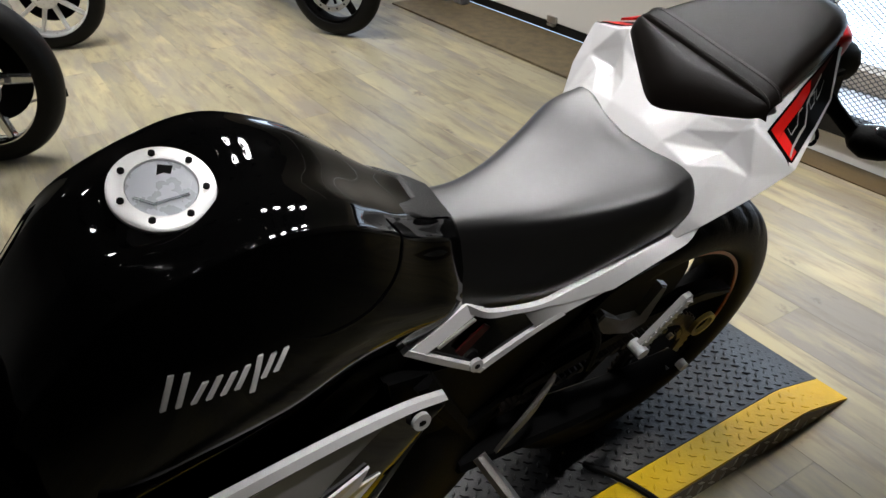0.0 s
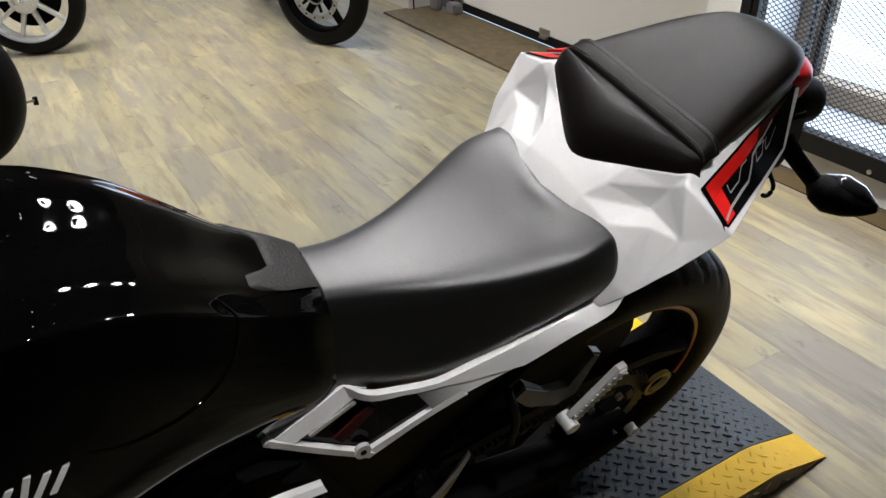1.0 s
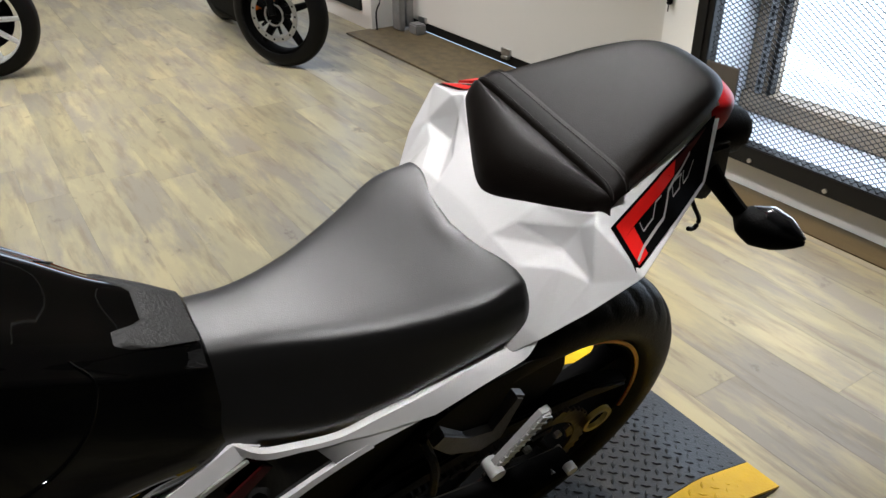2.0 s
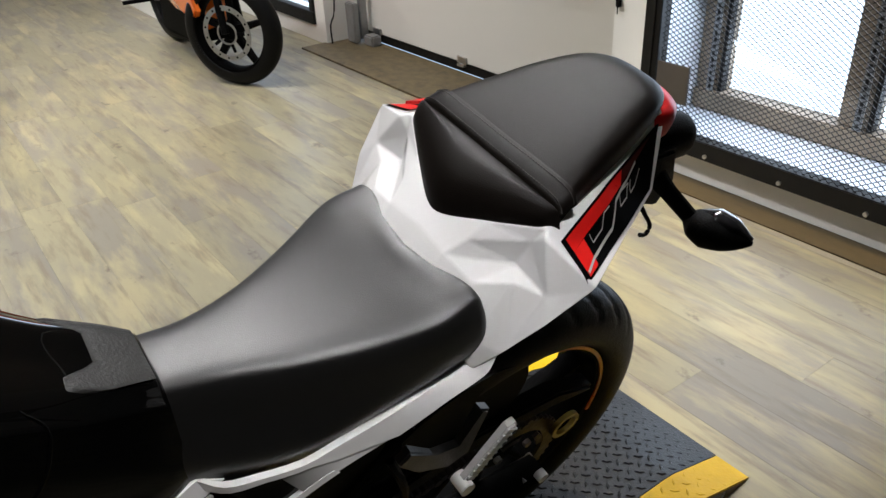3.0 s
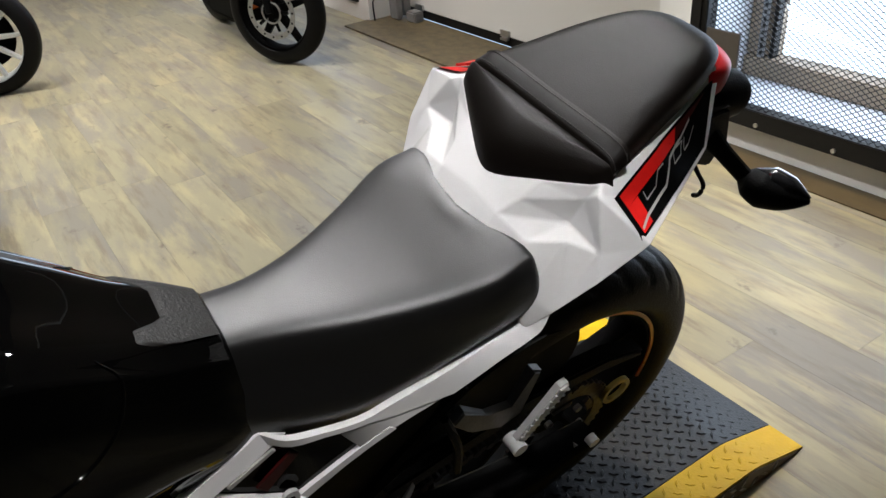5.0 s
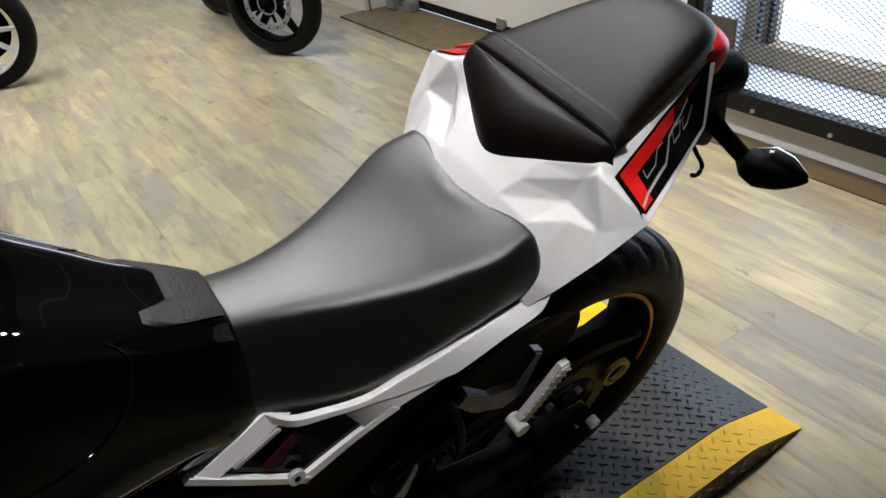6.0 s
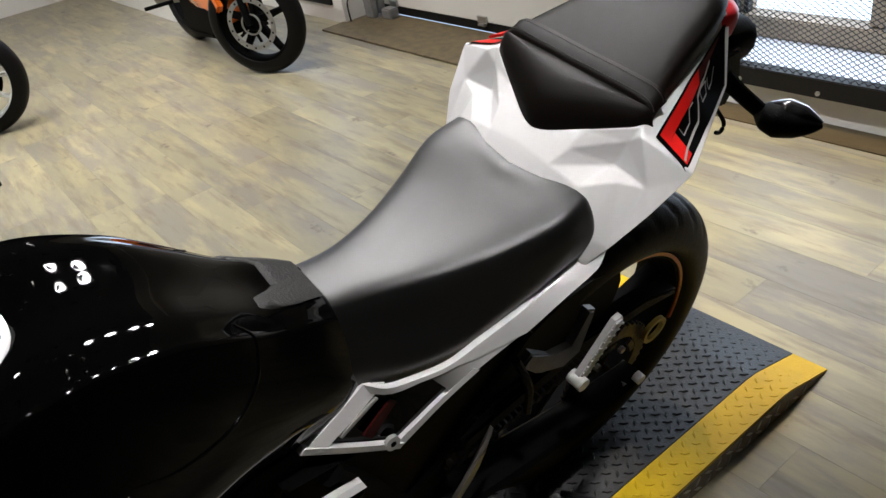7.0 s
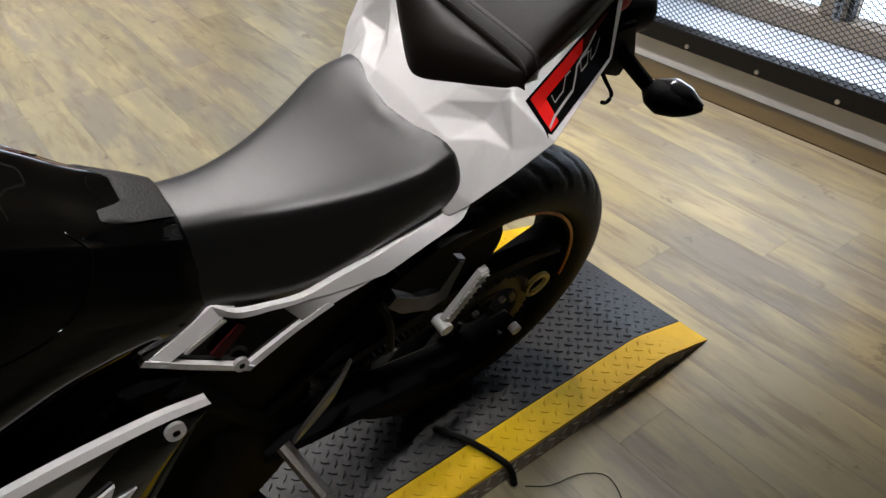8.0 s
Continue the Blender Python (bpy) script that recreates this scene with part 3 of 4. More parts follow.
# swingarm, chain and guard
for s in (-1, 1):
    bpart("swingarm", tube([(-0.52, s * 0.085, 0.045), (-0.30, s * 0.10, 0.035), (-0.16, s * 0.105, 0.026), (-0.02, s * 0.105, AZ)], [0.04, 0.036, 0.03, 0.024], 10, flat=0.45), SATIN, "black steel swingarm")
bpart("swingarm_end", disc((-0.034, -0.128, 0.036), 0.010, 0.014), STEP, "bright adjuster end")
ch = bmesh.new()
for z0, z1 in ((0.106, 0.052), (-0.106, -0.035)):
    for i in range(44):
        t = i / 43
        x, z = AX + 0.02 - 0.50 * t, AZ + z0 + (z1 - z0) * t
        disc((x, -0.074, z), 0.0075, 0.016 if i % 2 else 0.012, (0, -1, 0), 8, ch)
bpart("chain", ch, CHAIN, "rusty brown drive chain")["kind"] = "stuff"
bpart("chain_guard", plate([(-0.40, -0.086, 0.150), (-0.16, -0.086, 0.196), (0.00, -0.086, 0.182), (0.085, -0.086, 0.146), (0.080, -0.086, 0.136), (-0.01, -0.086, 0.158), (-0.16, -0.086, 0.168), (-0.40, -0.086, 0.120)], 0.030, bevel=0.004), PLASTIC, "black plastic chain guard")
bpart("rear_hugger", plate(smooth([(-0.29, -0.066, 0.255), (-0.20, -0.066, 0.297), (-0.112, -0.064, 0.300), (-0.068, -0.064, 0.270), (-0.070, -0.066, 0.222), (-0.105, -0.068, 0.190), (-0.19, -0.068, 0.198), (-0.27, -0.068, 0.190)], 3, True), 0.05, bevel=0.003), PLASTIC, "black plastic tyre hugger")
bpart("guard_bolt", disc((-0.028, -0.005, 0.150), 0.008, 0.012, (0, -1, 0), 8), ALU)
eye = bmesh.new()
spun([(-0.004, 0.029), (0.004, 0.029), (0.004, 0.021), (-0.004, 0.021)], 28, bm=eye)
eyelet = bpart("sprocket_eye", eye, GOLD, "dull gold hub eye")
eyelet.location = (0.046, -0.086, R + 0.066)

# engine, frame and undertray: the dark mass below the bodywork
bpart("engine", loft([(-0.98, [(0, 0.22), (0.09, 0.2), (0.13, 0.05), (0.12, -0.1), (0.06, -0.17), (0, -0.18)]), (-0.80, [(0, 0.30), (0.10, 0.27), (0.15, 0.08), (0.14, -0.1), (0.08, -0.18), (0, -0.19)]),
                       (-0.62, [(0, 0.27), (0.09, 0.22), (0.14, 0.05), (0.13, -0.08), (0.08, -0.15), (0, -0.16)]), (-0.50, [(0, 0.27), (0.08, 0.25), (0.10, 0.10), (0.10, -0.06), (0.06, -0.12), (0, -0.13)]), (-0.42, [(0, 0.22), (0.05, 0.20), (0.07, 0.10), (0.07, -0.04), (0.04, -0.08), (0, -0.09)])], 4, 3), SATIN, "dark engine block in shadow")
bpart("undertray", loft([(-0.58, [(0, 0.42), (0.05, 0.41), (0.07, 0.34), (0.06, 0.27), (0, 0.26)]), (-0.40, [(0, 0.41), (0.06, 0.40), (0.075, 0.36), (0.06, 0.31), (0, 0.30)]), (-0.22, [(0, 0.50), (0.07, 0.49), (0.085, 0.46), (0.07, 0.40), (0, 0.39)]),
                          (-0.05, [(0, 0.60), (0.06, 0.60), (0.08, 0.57), (0.06, 0.53), (0, 0.52)]), (0.06, [(0, 0.64), (0.04, 0.64), (0.05, 0.60), (0.04, 0.56), (0, 0.55)])], 4, 3), PLASTIC, "black rear mudguard and undertray")
bpart("rear_fender", loft([(-0.30, [(0, 0.36), (0.05, 0.35), (0.065, 0.33), (0.05, 0.32), (0, 0.33)]), (-0.12, [(0, 0.42), (0.05, 0.41), (0.068, 0.38), (0.05, 0.375), (0, 0.395)])], 4, 3), PLASTIC)
for s in (-1, 1):
    for a, b, r in (((-0.429, 0.095, 0.225), (-0.30, 0.085, 0.335), 0.012), ((-0.429, 0.095, 0.225), (-0.25, 0.10, 0.255), 0.007), ((-0.52, 0.095, 0.15), (-0.40, 0.095, 0.24), 0.013), ((-0.62, 0.10, 0.34), (-0.50, 0.09, 0.10), 0.018)):
        bpart("frame_tube", tube([(a[0], s * a[1], a[2]), (b[0], s * b[1], b[2])], r, 8, 1), SATIN, "black steel frame tube")
# passenger step bracket, folded step, rider's step and lever
for s in (-1, 1):
    bpart("step_bracket", plate([(-0.33, s * 0.115, 0.30), (-0.30, s * 0.118, 0.265), (-0.255, s * 0.125, 0.25), (-0.225, s * 0.128, 0.265), (-0.195, s * 0.118, 0.325), (-0.208, s * 0.115, 0.33), (-0.238, s * 0.122, 0.28), (-0.275, s * 0.118, 0.283), (-0.31, s * 0.112, 0.312)], 0.014, (0, s, 0), bevel=0.003), ALU, "grey cast aluminium step bracket")
    ped = plate([(-0.246, s * 0.150, 0.240), (-0.228, s * 0.150, 0.231), (-0.183, s * 0.157, 0.330), (-0.187, s * 0.157, 0.340), (-0.200, s * 0.157, 0.338)], 0.012, (0, s, 0), bevel=0.003)
    step = bpart("passenger_step", ped, STEP, "ribbed bright folding step")
    for k in range(9):
        t = k / 8
        x, y, z = -0.234 + 0.040 * t, s * (0.1515 + 0.0065 * t), 0.246 + 0.084 * t
        part("rib", plate([(x - 0.0085, y, z + 0.0045), (x + 0.0085, y, z - 0.0040), (x + 0.0096, y, z - 0.0018), (x - 0.0074, y, z + 0.0067)], 0.003, (0, s, 0)), STEP, step)
    bpart("step_pivot", disc((-0.243, s * 0.145, 0.232), 0.011, 0.026, (0, s, 0), 12), STEP)
for s in (-1, 1):
    # black plate added to fill the dark gap between fairing and side cover
    bpart("gap_filler", plate([(-0.68, s * 0.112, 0.38), (-0.54, s * 0.094, 0.315), (-0.44, s * 0.098, 0.355), (-0.37, s * 0.098, 0.385), (-0.33, s * 0.092, 0.33), (-0.38, s * 0.092, 0.25), (-0.46, s * 0.09, 0.12), (-0.62, s * 0.108, 0.12)], 0.02, (0, s, 0), bevel=0.004), SATIN, "black filler plate added behind the side cover")
bpart("hanger_rod", tube([(-0.345, -0.115, 0.33), (-0.33, -0.13, 0.28), (-0.318, -0.125, 0.20)], 0.006, 6), PLASTIC)
bpart("heel_guard", plate(smooth([(-0.385, -0.125, 0.225), (-0.405, -0.135, 0.21), (-0.47, -0.15, 0.165), (-0.495, -0.155, 0.135), (-0.465, -0.15, 0.15), (-0.42, -0.14, 0.18)], 3, True), 0.006), ALU, "brownish metal heel guard")
bpart("rider_step", tube([(-0.50, -0.13, 0.09), (-0.49, -0.175, 0.075), (-0.48, -0.22, 0.06)], 0.012, 8), ALU, "metal rider step")
bpart("side_stand", tube([(-0.55, -0.11, -0.06), (-0.50, -0.18, -0.16), (-0.46, -0.22, -0.255)], 0.011, 8), SATIN, "black side stand")

# tank, its cover, cap and lettering bars
TANK = [(-1.05, [(0, 0.515), (0.045, 0.512), (0.085, 0.495), (0.115, 0.45), (0.13, 0.40), (0.11, 0.34)]),
        (-1.00, [(0, 0.585), (0.05, 0.583), (0.088, 0.562), (0.125, 0.505), (0.145, 0.43), (0.12, 0.36)]),
        (-0.95, [(0, 0.630), (0.05, 0.631), (0.094, 0.616), (0.132, 0.545), (0.152, 0.46), (0.125, 0.37)]),
        (-0.87, [(0, 0.646), (0.055, 0.652), (0.098, 0.650), (0.128, 0.590), (0.153, 0.49), (0.125, 0.38)]),
        (-0.80, [(0, 0.658), (0.055, 0.664), (0.098, 0.660), (0.118, 0.598), (0.145, 0.49), (0.115, 0.39)]),
        (-0.73, [(0, 0.639), (0.050, 0.645), (0.087, 0.636), (0.107, 0.575), (0.125, 0.48), (0.10, 0.40)]),
        (-0.68, [(0, 0.608), (0.046, 0.611), (0.076, 0.601), (0.096, 0.550), (0.110, 0.47), (0.095, 0.405)]),
        (-0.63, [(0, 0.572), (0.040, 0.573), (0.064, 0.560), (0.084, 0.517), (0.097, 0.46), (0.09, 0.41)]),
        (-0.585, [(0, 0.547), (0.034, 0.548), (0.055, 0.533), (0.073, 0.497), (0.088, 0.452), (0.086, 0.412)]),
        (-0.558, [(0, 0.531), (0.030, 0.530), (0.049, 0.514), (0.065, 0.480), (0.078, 0.447), (0.08, 0.415)])]


def shouldered(profile):
    """Tightens the bend at a tank section's shoulder into a crease."""
    p = [np.array(q) for q in profile]
    return [tuple(q) for q in (p[0], p[1], p[2] + (p[1] - p[2]) * 0.22, p[2] + (p[1] - p[2]) * 0.05, p[2] + (p[3] - p[2]) * 0.08, p[2] + (p[3] - p[2]) * 0.3, p[3], p[4], p[5])]


tank_mesh = loft([(u, shouldered(pr)) for u, pr in TANK], 6, 4)
bmesh.ops.recalc_face_normals(tank_mesh, faces=tank_mesh.faces)
tank_tree = BVHTree.FromBMesh(tank_mesh)
bpart("fuel_tank", tank_mesh, GLOSS, "gloss black fuel tank", 60)
cover_rows = []
LOBES = ((-25, -0.598), (-23.5, -0.620), (-20, -0.633), (-12, -0.631), (-7, -0.612), (-3, -0.604), (20, -0.603), (25, -0.612), (29, -0.629), (38, -0.633), (41, -0.620), (43, -0.598))
for t in np.linspace(0, 1, 10):
    row = []
    for deg in np.linspace(-25, 43, 60):
        a = radians(deg)
        u0 = np.interp(deg, [q[0] for q in LOBES], [q[1] for q in LOBES])
        u = u0 + (-0.561 - u0) * t
        hit = tank_tree.ray_cast(Vector((u, math.sin(a) * 0.4, 0.47 + math.cos(a) * 0.4)), Vector((0, -math.sin(a), -math.cos(a))))[0]
        row.append(hit + Vector((0, math.sin(a), math.cos(a))) * (0.0030 if t > 0 else 0.0))
    cover_rows.append(row)
bpart("tank_rear_cover", skin(cover_rows, False, False), COVER, "satin dark grey cover at the tank's rear", 60)
CAP = pose(-0.867, -0.003, 0.661, 13, 2.0, 0)
cap = bpart("fuel_cap", spun([(0.0, 0.046), (0.004, 0.046), (0.006, 0.043), (0.006, 0.031), (0.002, 0.030), (0.0, 0.030)], 48), RING, "bright alloy fuel cap ring with bolts")
cap.matrix_local = pose(0, 0, R) @ CAP @ pose(0, 0, 0, 90)
lid = part("cap_lid", disc((0, 0.0015, 0), 0.030, 0.005, (0, 1, 0), 40), LID, cap, "polished grey lid")
part("key_flap", plate([(-0.026, 0.0066, 0.004), (-0.012, 0.0066, 0.016), (0.020, 0.0066, 0.014), (0.027, 0.0066, -0.002), (0.006, 0.0066, -0.014), (-0.016, 0.0066, -0.012)], 0.003, (0, 1, 0), bevel=0.001), LID, cap, "hinged key flap")
part("flap_gap", plate([(0.004, 0.0052, -0.025), (0.016, 0.0052, -0.020), (0.011, 0.0052, -0.011), (0.000, 0.0052, -0.015)], 0.002, (0, 1, 0)), SATIN, cap)
for i in range(7):
    a = 2 * math.pi * i / 7 + 0.3
    part("cap_bolt", disc((0.037 * math.cos(a), 0.0068, 0.037 * math.sin(a)), 0.0032, 0.003, (0, 1, 0), 8), SATIN, cap)


def tank_side(u, w):
    """Half width of the tank's flank at u and height w."""
    hit = tank_tree.ray_cast(Vector((u, -0.4, w)), Vector((0, 1, 0)))[0]
    return abs(hit.y) + 0.0006


# front cowl ahead of the tank
bpart("front_cowl", loft([(-1.01, [(0, 0.47), (0.08, 0.46), (0.135, 0.43), (0.165, 0.36), (0.175, 0.22), (0.15, 0.02)]), (-1.12, [(0, 0.50), (0.09, 0.485), (0.16, 0.44), (0.20, 0.34), (0.20, 0.18), (0.16, 0.0)]),
                          (-1.26, [(0, 0.48), (0.09, 0.46), (0.17, 0.42), (0.21, 0.32), (0.20, 0.18), (0.14, 0.04)]), (-1.40, [(0, 0.40), (0.07, 0.39), (0.12, 0.36), (0.15, 0.30), (0.13, 0.20), (0.08, 0.12)])], 4, 4), GLOSS, "gloss black front cowl", 60)

# the maker's mark on the tank's flank, as plain slanted strokes
for s in (-1, 1):
    for k in range(9):
        t0 = k / 8
        tall = (1.25, 1.2, 0.7, 0.75, 0.7, 0.75, 1.3, 0.75, 0.7)[k]
        x = -0.925 + 0.102 * t0
        base = 0.541 - (x + 0.925) * 0.02 - (0.01 if k == 6 else 0.0)
        ring = []
        for t in np.linspace(0, 1, 6):
            u0, w0 = x + 0.014 * t, base + 0.026 * tall * t
            ring.append([(u0 + q, s * (tank_side(u0, w0) + d), w0) for q, d in ((-0.0027, -0.001), (0.0027, -0.001), (0.0024, 0.0010), (-0.0024, 0.0010))])
        bpart("mark_stroke", skin(ring), MARK, "silver grey stroke of the tank mark")

def swept(bm):
    """Draws the off side of a part forward: the rear bodywork stands slightly askew on the frame."""
    for q in bm.verts:
        q.co.x -= 0.05 * (q.co.y + 0.13)
    return bm


# rider's seat
SEAT = [(-0.562, [(0, 0.530), (0.030, 0.527), (0.043, 0.516), (0.060, 0.488), (0.078, 0.455), (0.080, 0.425)]),
        (-0.50, [(0, 0.519), (0.036, 0.516), (0.051, 0.503), (0.070, 0.470), (0.092, 0.435), (0.092, 0.408)]),
        (-0.43, [(0, 0.514), (0.053, 0.513), (0.071, 0.500), (0.089, 0.465), (0.106, 0.435), (0.104, 0.410)]),
        (-0.36, [(0, 0.524), (0.074, 0.524), (0.095, 0.512), (0.108, 0.480), (0.115, 0.455), (0.110, 0.430)]),
        (-0.30, [(0, 0.542), (0.091, 0.544), (0.114, 0.533), (0.122, 0.506), (0.122, 0.475), (0.110, 0.445)]),
        (-0.262, [(0, 0.550), (0.090, 0.554), (0.113, 0.543), (0.124, 0.515), (0.124, 0.485), (0.108, 0.455)])]
rings = [smooth(mirrored(u, pr), 5) for u, pr in SEAT]
end = rings[-1].copy()
end[:, 0] = -0.250 - 0.018 * np.clip(1 - np.abs(end[:, 1]) / 0.085, 0, 1)
end2 = end.copy()
end2[:, 0] += 0.007
end2[:, 1] *= 0.97
end2[:, 2] = 0.44 + (end2[:, 2] - 0.44) * 0.90
rings[-1][:, 0] -= 0.02 * np.clip(1 - np.abs(rings[-1][:, 1]) / 0.085, 0, 1)
cols = [smooth([r[i] for r in rings + [end, end2]], 4) for i in range(len(end))]
bpart("rider_seat", swept(skin(np.array(cols).transpose(1, 0, 2))), VINYL, "black vinyl rider seat", 70)

# tail cowl: creased panels with a moulded scoop each side, and flanks that carry the decals
COWL = {"a0": (-0.290, 0, 0.520), "a1": (-0.285, 0.050, 0.520), "a2": (-0.275, 0.095, 0.515), "a3": (-0.258, 0.120, 0.505),
        "b0": (-0.252, 0, 0.572), "b1": (-0.254, 0.048, 0.568), "b2": (-0.247, 0.088, 0.556), "b3": (-0.219, 0.118, 0.568), "b4": (-0.204, 0.150, 0.570),
        "c0": (-0.235, 0, 0.588), "c1": (-0.233, 0.057, 0.587), "c2": (-0.194, 0.105, 0.606), "c3": (-0.202, 0.100, 0.573), "c4": (-0.195, 0.122, 0.624),
        "p1": (-0.213, 0.060, 0.607), "p2": (-0.186, 0.114, 0.628),
        "k1": (-0.100, 0.092, 0.638), "k2": (-0.020, 0.068, 0.655), "k3": (0.040, 0.050, 0.670),
        "e0": (-0.266, 0.131, 0.464), "e1": (-0.242, 0.146, 0.495), "e2": (-0.215, 0.168, 0.546), "e3": (-0.176, 0.184, 0.597),
        "w1": (-0.090, 0.144, 0.601), "w2": (-0.004, 0.104, 0.601), "w3": (0.046, 0.056, 0.652),
        "d0": (-0.110, 0, 0.612), "d2": (-0.020, 0, 0.640), "d3": (0.040, 0, 0.655),
        "n0": (-0.262, 0.095, 0.450), "n1": (-0.240, 0.095, 0.490), "n2": (-0.215, 0.100, 0.520), "n3": (-0.176, 0.105, 0.560),
        "n4": (-0.090, 0.085, 0.575), "n5": (-0.004, 0.060, 0.585), "n6": (0.040, 0.030, 0.625), "m0": (-0.290, 0, 0.450), "m6": (0.040, 0, 0.625), "m3": (-0.100, 0, 0.560)}
COWL_PANELS = ("a0 a1 b1 b0", "a1 a2 b2 b1", "a2 a3 b3 b2", "a3 e1 b4 b3", "a3 e0 e1", "e1 e2 b4", "e2 e3 b4", "b0 b1 c1 c0", "c0 c1 p1", "c1 c2 p1", "c2 c4 p2 p1",
               "c1 b1 c3 c2", "b1 b2 b3 c3", "c3 b3 b4", "c2 c3 b4 c4", "c4 b4 e3", "c4 e3 w1 k1", "k1 w1 w2 k2", "k2 w2 w3 k3", "c0 p1 d0", "p1 p2 d0", "p2 c4 k1 d0",
               "d0 k1 k2 d2", "d2 k2 k3 d3", "e0 n0 n1 e1", "e1 n1 n2 e2", "e2 n2 n3 e3", "e3 n3 n4 w1", "w1 n4 n5 w2", "w2 n5 n6 w3", "k3 w3 n6 m6 d3", "a0 m0 n0 e0 a3 a2 a1",
               "m0 m3 n3 n2 n1 n0", "m3 m6 n6 n5 n4 n3")


def creased_cowl(offset):
    """The cowl's panels, mirrored, with every crease rounded off."""
    bm = bmesh.new()
    at = {}
    for key, (u, v, w) in COWL.items():
        at[key, 1] = bm.verts.new((u, v, w))
        at[key, -1] = at[key, 1] if v == 0 else bm.verts.new((u, -v, w))
    for panel in COWL_PANELS:
        for side in (1, -1):
            ring = [at[key, side] for key in panel.split()]
            bm.faces.new(ring if side > 0 else ring[::-1])
    bmesh.ops.triangulate(bm, faces=[f for f in bm.faces if len(f.verts) > 3])
    bmesh.ops.recalc_face_normals(bm, faces=bm.faces)
    creases = [e for e in bm.edges if e.calc_face_angle(0) > radians(6)]
    bmesh.ops.bevel(bm, geom=creases, offset=offset, segments=3, affect="EDGES", profile=0.5, clamp_overlap=True)
    return bm


tail = swept(creased_cowl(0.006))
bmesh.ops.recalc_face_normals(tail, faces=tail.faces)
cowl_tree = BVHTree.FromBMesh(tail)
bpart("tail_cowl", tail, WHITE, "gloss white tail cowl with creased panels", 60)
FLANK = [np.array(q) for q in ((-0.180, 0.134, 0.627), (0.034, 0.054, 0.655), (-0.010, 0.103, 0.606), (-0.180, 0.177, 0.602))]


def across(s, t):
    """A place on the flank: s along it to the rear, t from its upper to its lower edge."""
    a, b, c, d = FLANK
    return (a * (1 - s) + b * s) * (1 - t) + (d * (1 - s) + c * s) * t


def flank(cells, side, lift):
    """Cells of (s, t) laid on the cowl's flank."""
    bm = bmesh.new()
    out = Vector((0.05, side * 0.5, 0.85)).normalized()
    for ring in cells:
        vs = []
        for s, t in ring:
            u, v, w = across(s, t)
            q = Vector((u - 0.05 * (side * v + 0.13), side * v, w))
            hit = cowl_tree.ray_cast(q + out * 0.05, -out)[0]
            vs.append(bm.verts.new((hit or q) + out * lift))
        bm.faces.new(vs)
    bmesh.ops.remove_doubles(bm, verts=bm.verts, dist=0.0002)
    return bm


def field(s0, s1, t0, t1, n, m, lean=0.0):
    """A patch of the flank; lean shears its far end towards the lower edge."""
    ss, ts = np.linspace(s0, s1, n + 1), np.linspace(t0, t1, m + 1)
    up = lambda s, t: (s, t0 + (t - t0) * (1 - lean * (s - s0) / (s1 - s0)))
    return [[up(a, c), up(b, c), up(b, d), up(a, d)] for a, b in zip(ss, ss[1:]) for c, d in zip(ts, ts[1:])]


def line(points, width):
    """Cells of a thin line through points of (s, t); width as a share of the flank's height."""
    p = [np.array(q) for q in points]
    cells = []
    for a, b in zip(p, p[1:]):
        d = (b - a) * (4.5, 1.0)
        d /= max(np.linalg.norm(d), 1e-6)
        n = np.array((-d[1] / 4.5, d[0])) * width / 2
        for k in range(3):
            q, r = a + (b - a) * k / 3, a + (b - a) * (k + 1) / 3
            cells.append([q - n, r - n, r + n, q + n])
    return cells


for s in (-1, 1):
    bpart("tail_decal", flank(field(0, 1, 0, 1, 20, 6), s, 0.0010), DECAL, "black tail decal with red flash", 60)
    bpart("red_flash", flank(field(0.035, 0.60, 0.06, 0.36, 12, 3, 0.15), s, 0.0016), RED, "", 60)
    bpart("red_flash", flank(field(0.60, 0.90, 0.06, 0.31, 6, 2, 0.9), s, 0.0016), REDDARK, "", 60)
    bpart("red_flash", flank(field(0.035, 0.15, 0.36, 0.94, 3, 5), s, 0.0016), RED, "", 60)
    bpart("grey_line", flank(line([(0.04, 0.86), (0.14, 0.78), (0.40, 0.74), (0.50, 0.42), (0.66, 0.34), (0.74, 0.20)], 0.060), s, 0.0024), GREYLINE)
    for pts in ([(0.20, 0.40), (0.20, 0.58), (0.31, 0.56), (0.36, 0.36), (0.42, 0.36)], [(0.56, 0.40), (0.54, 0.60), (0.64, 0.60), (0.68, 0.42), (0.60, 0.40)], [(0.70, 0.40), (0.70, 0.62), (0.76, 0.60), (0.80, 0.40)]):
        bpart("grey_line", flank(line(pts, 0.028), s, 0.0022), GREYLINE)
bpart("red_flash", plate([(-0.188, 0.140, 0.6260), (-0.182, 0.124, 0.634), (-0.150, 0.112, 0.638), (-0.150, 0.130, 0.629)], 0.004, (0, 0, 1)), RED)

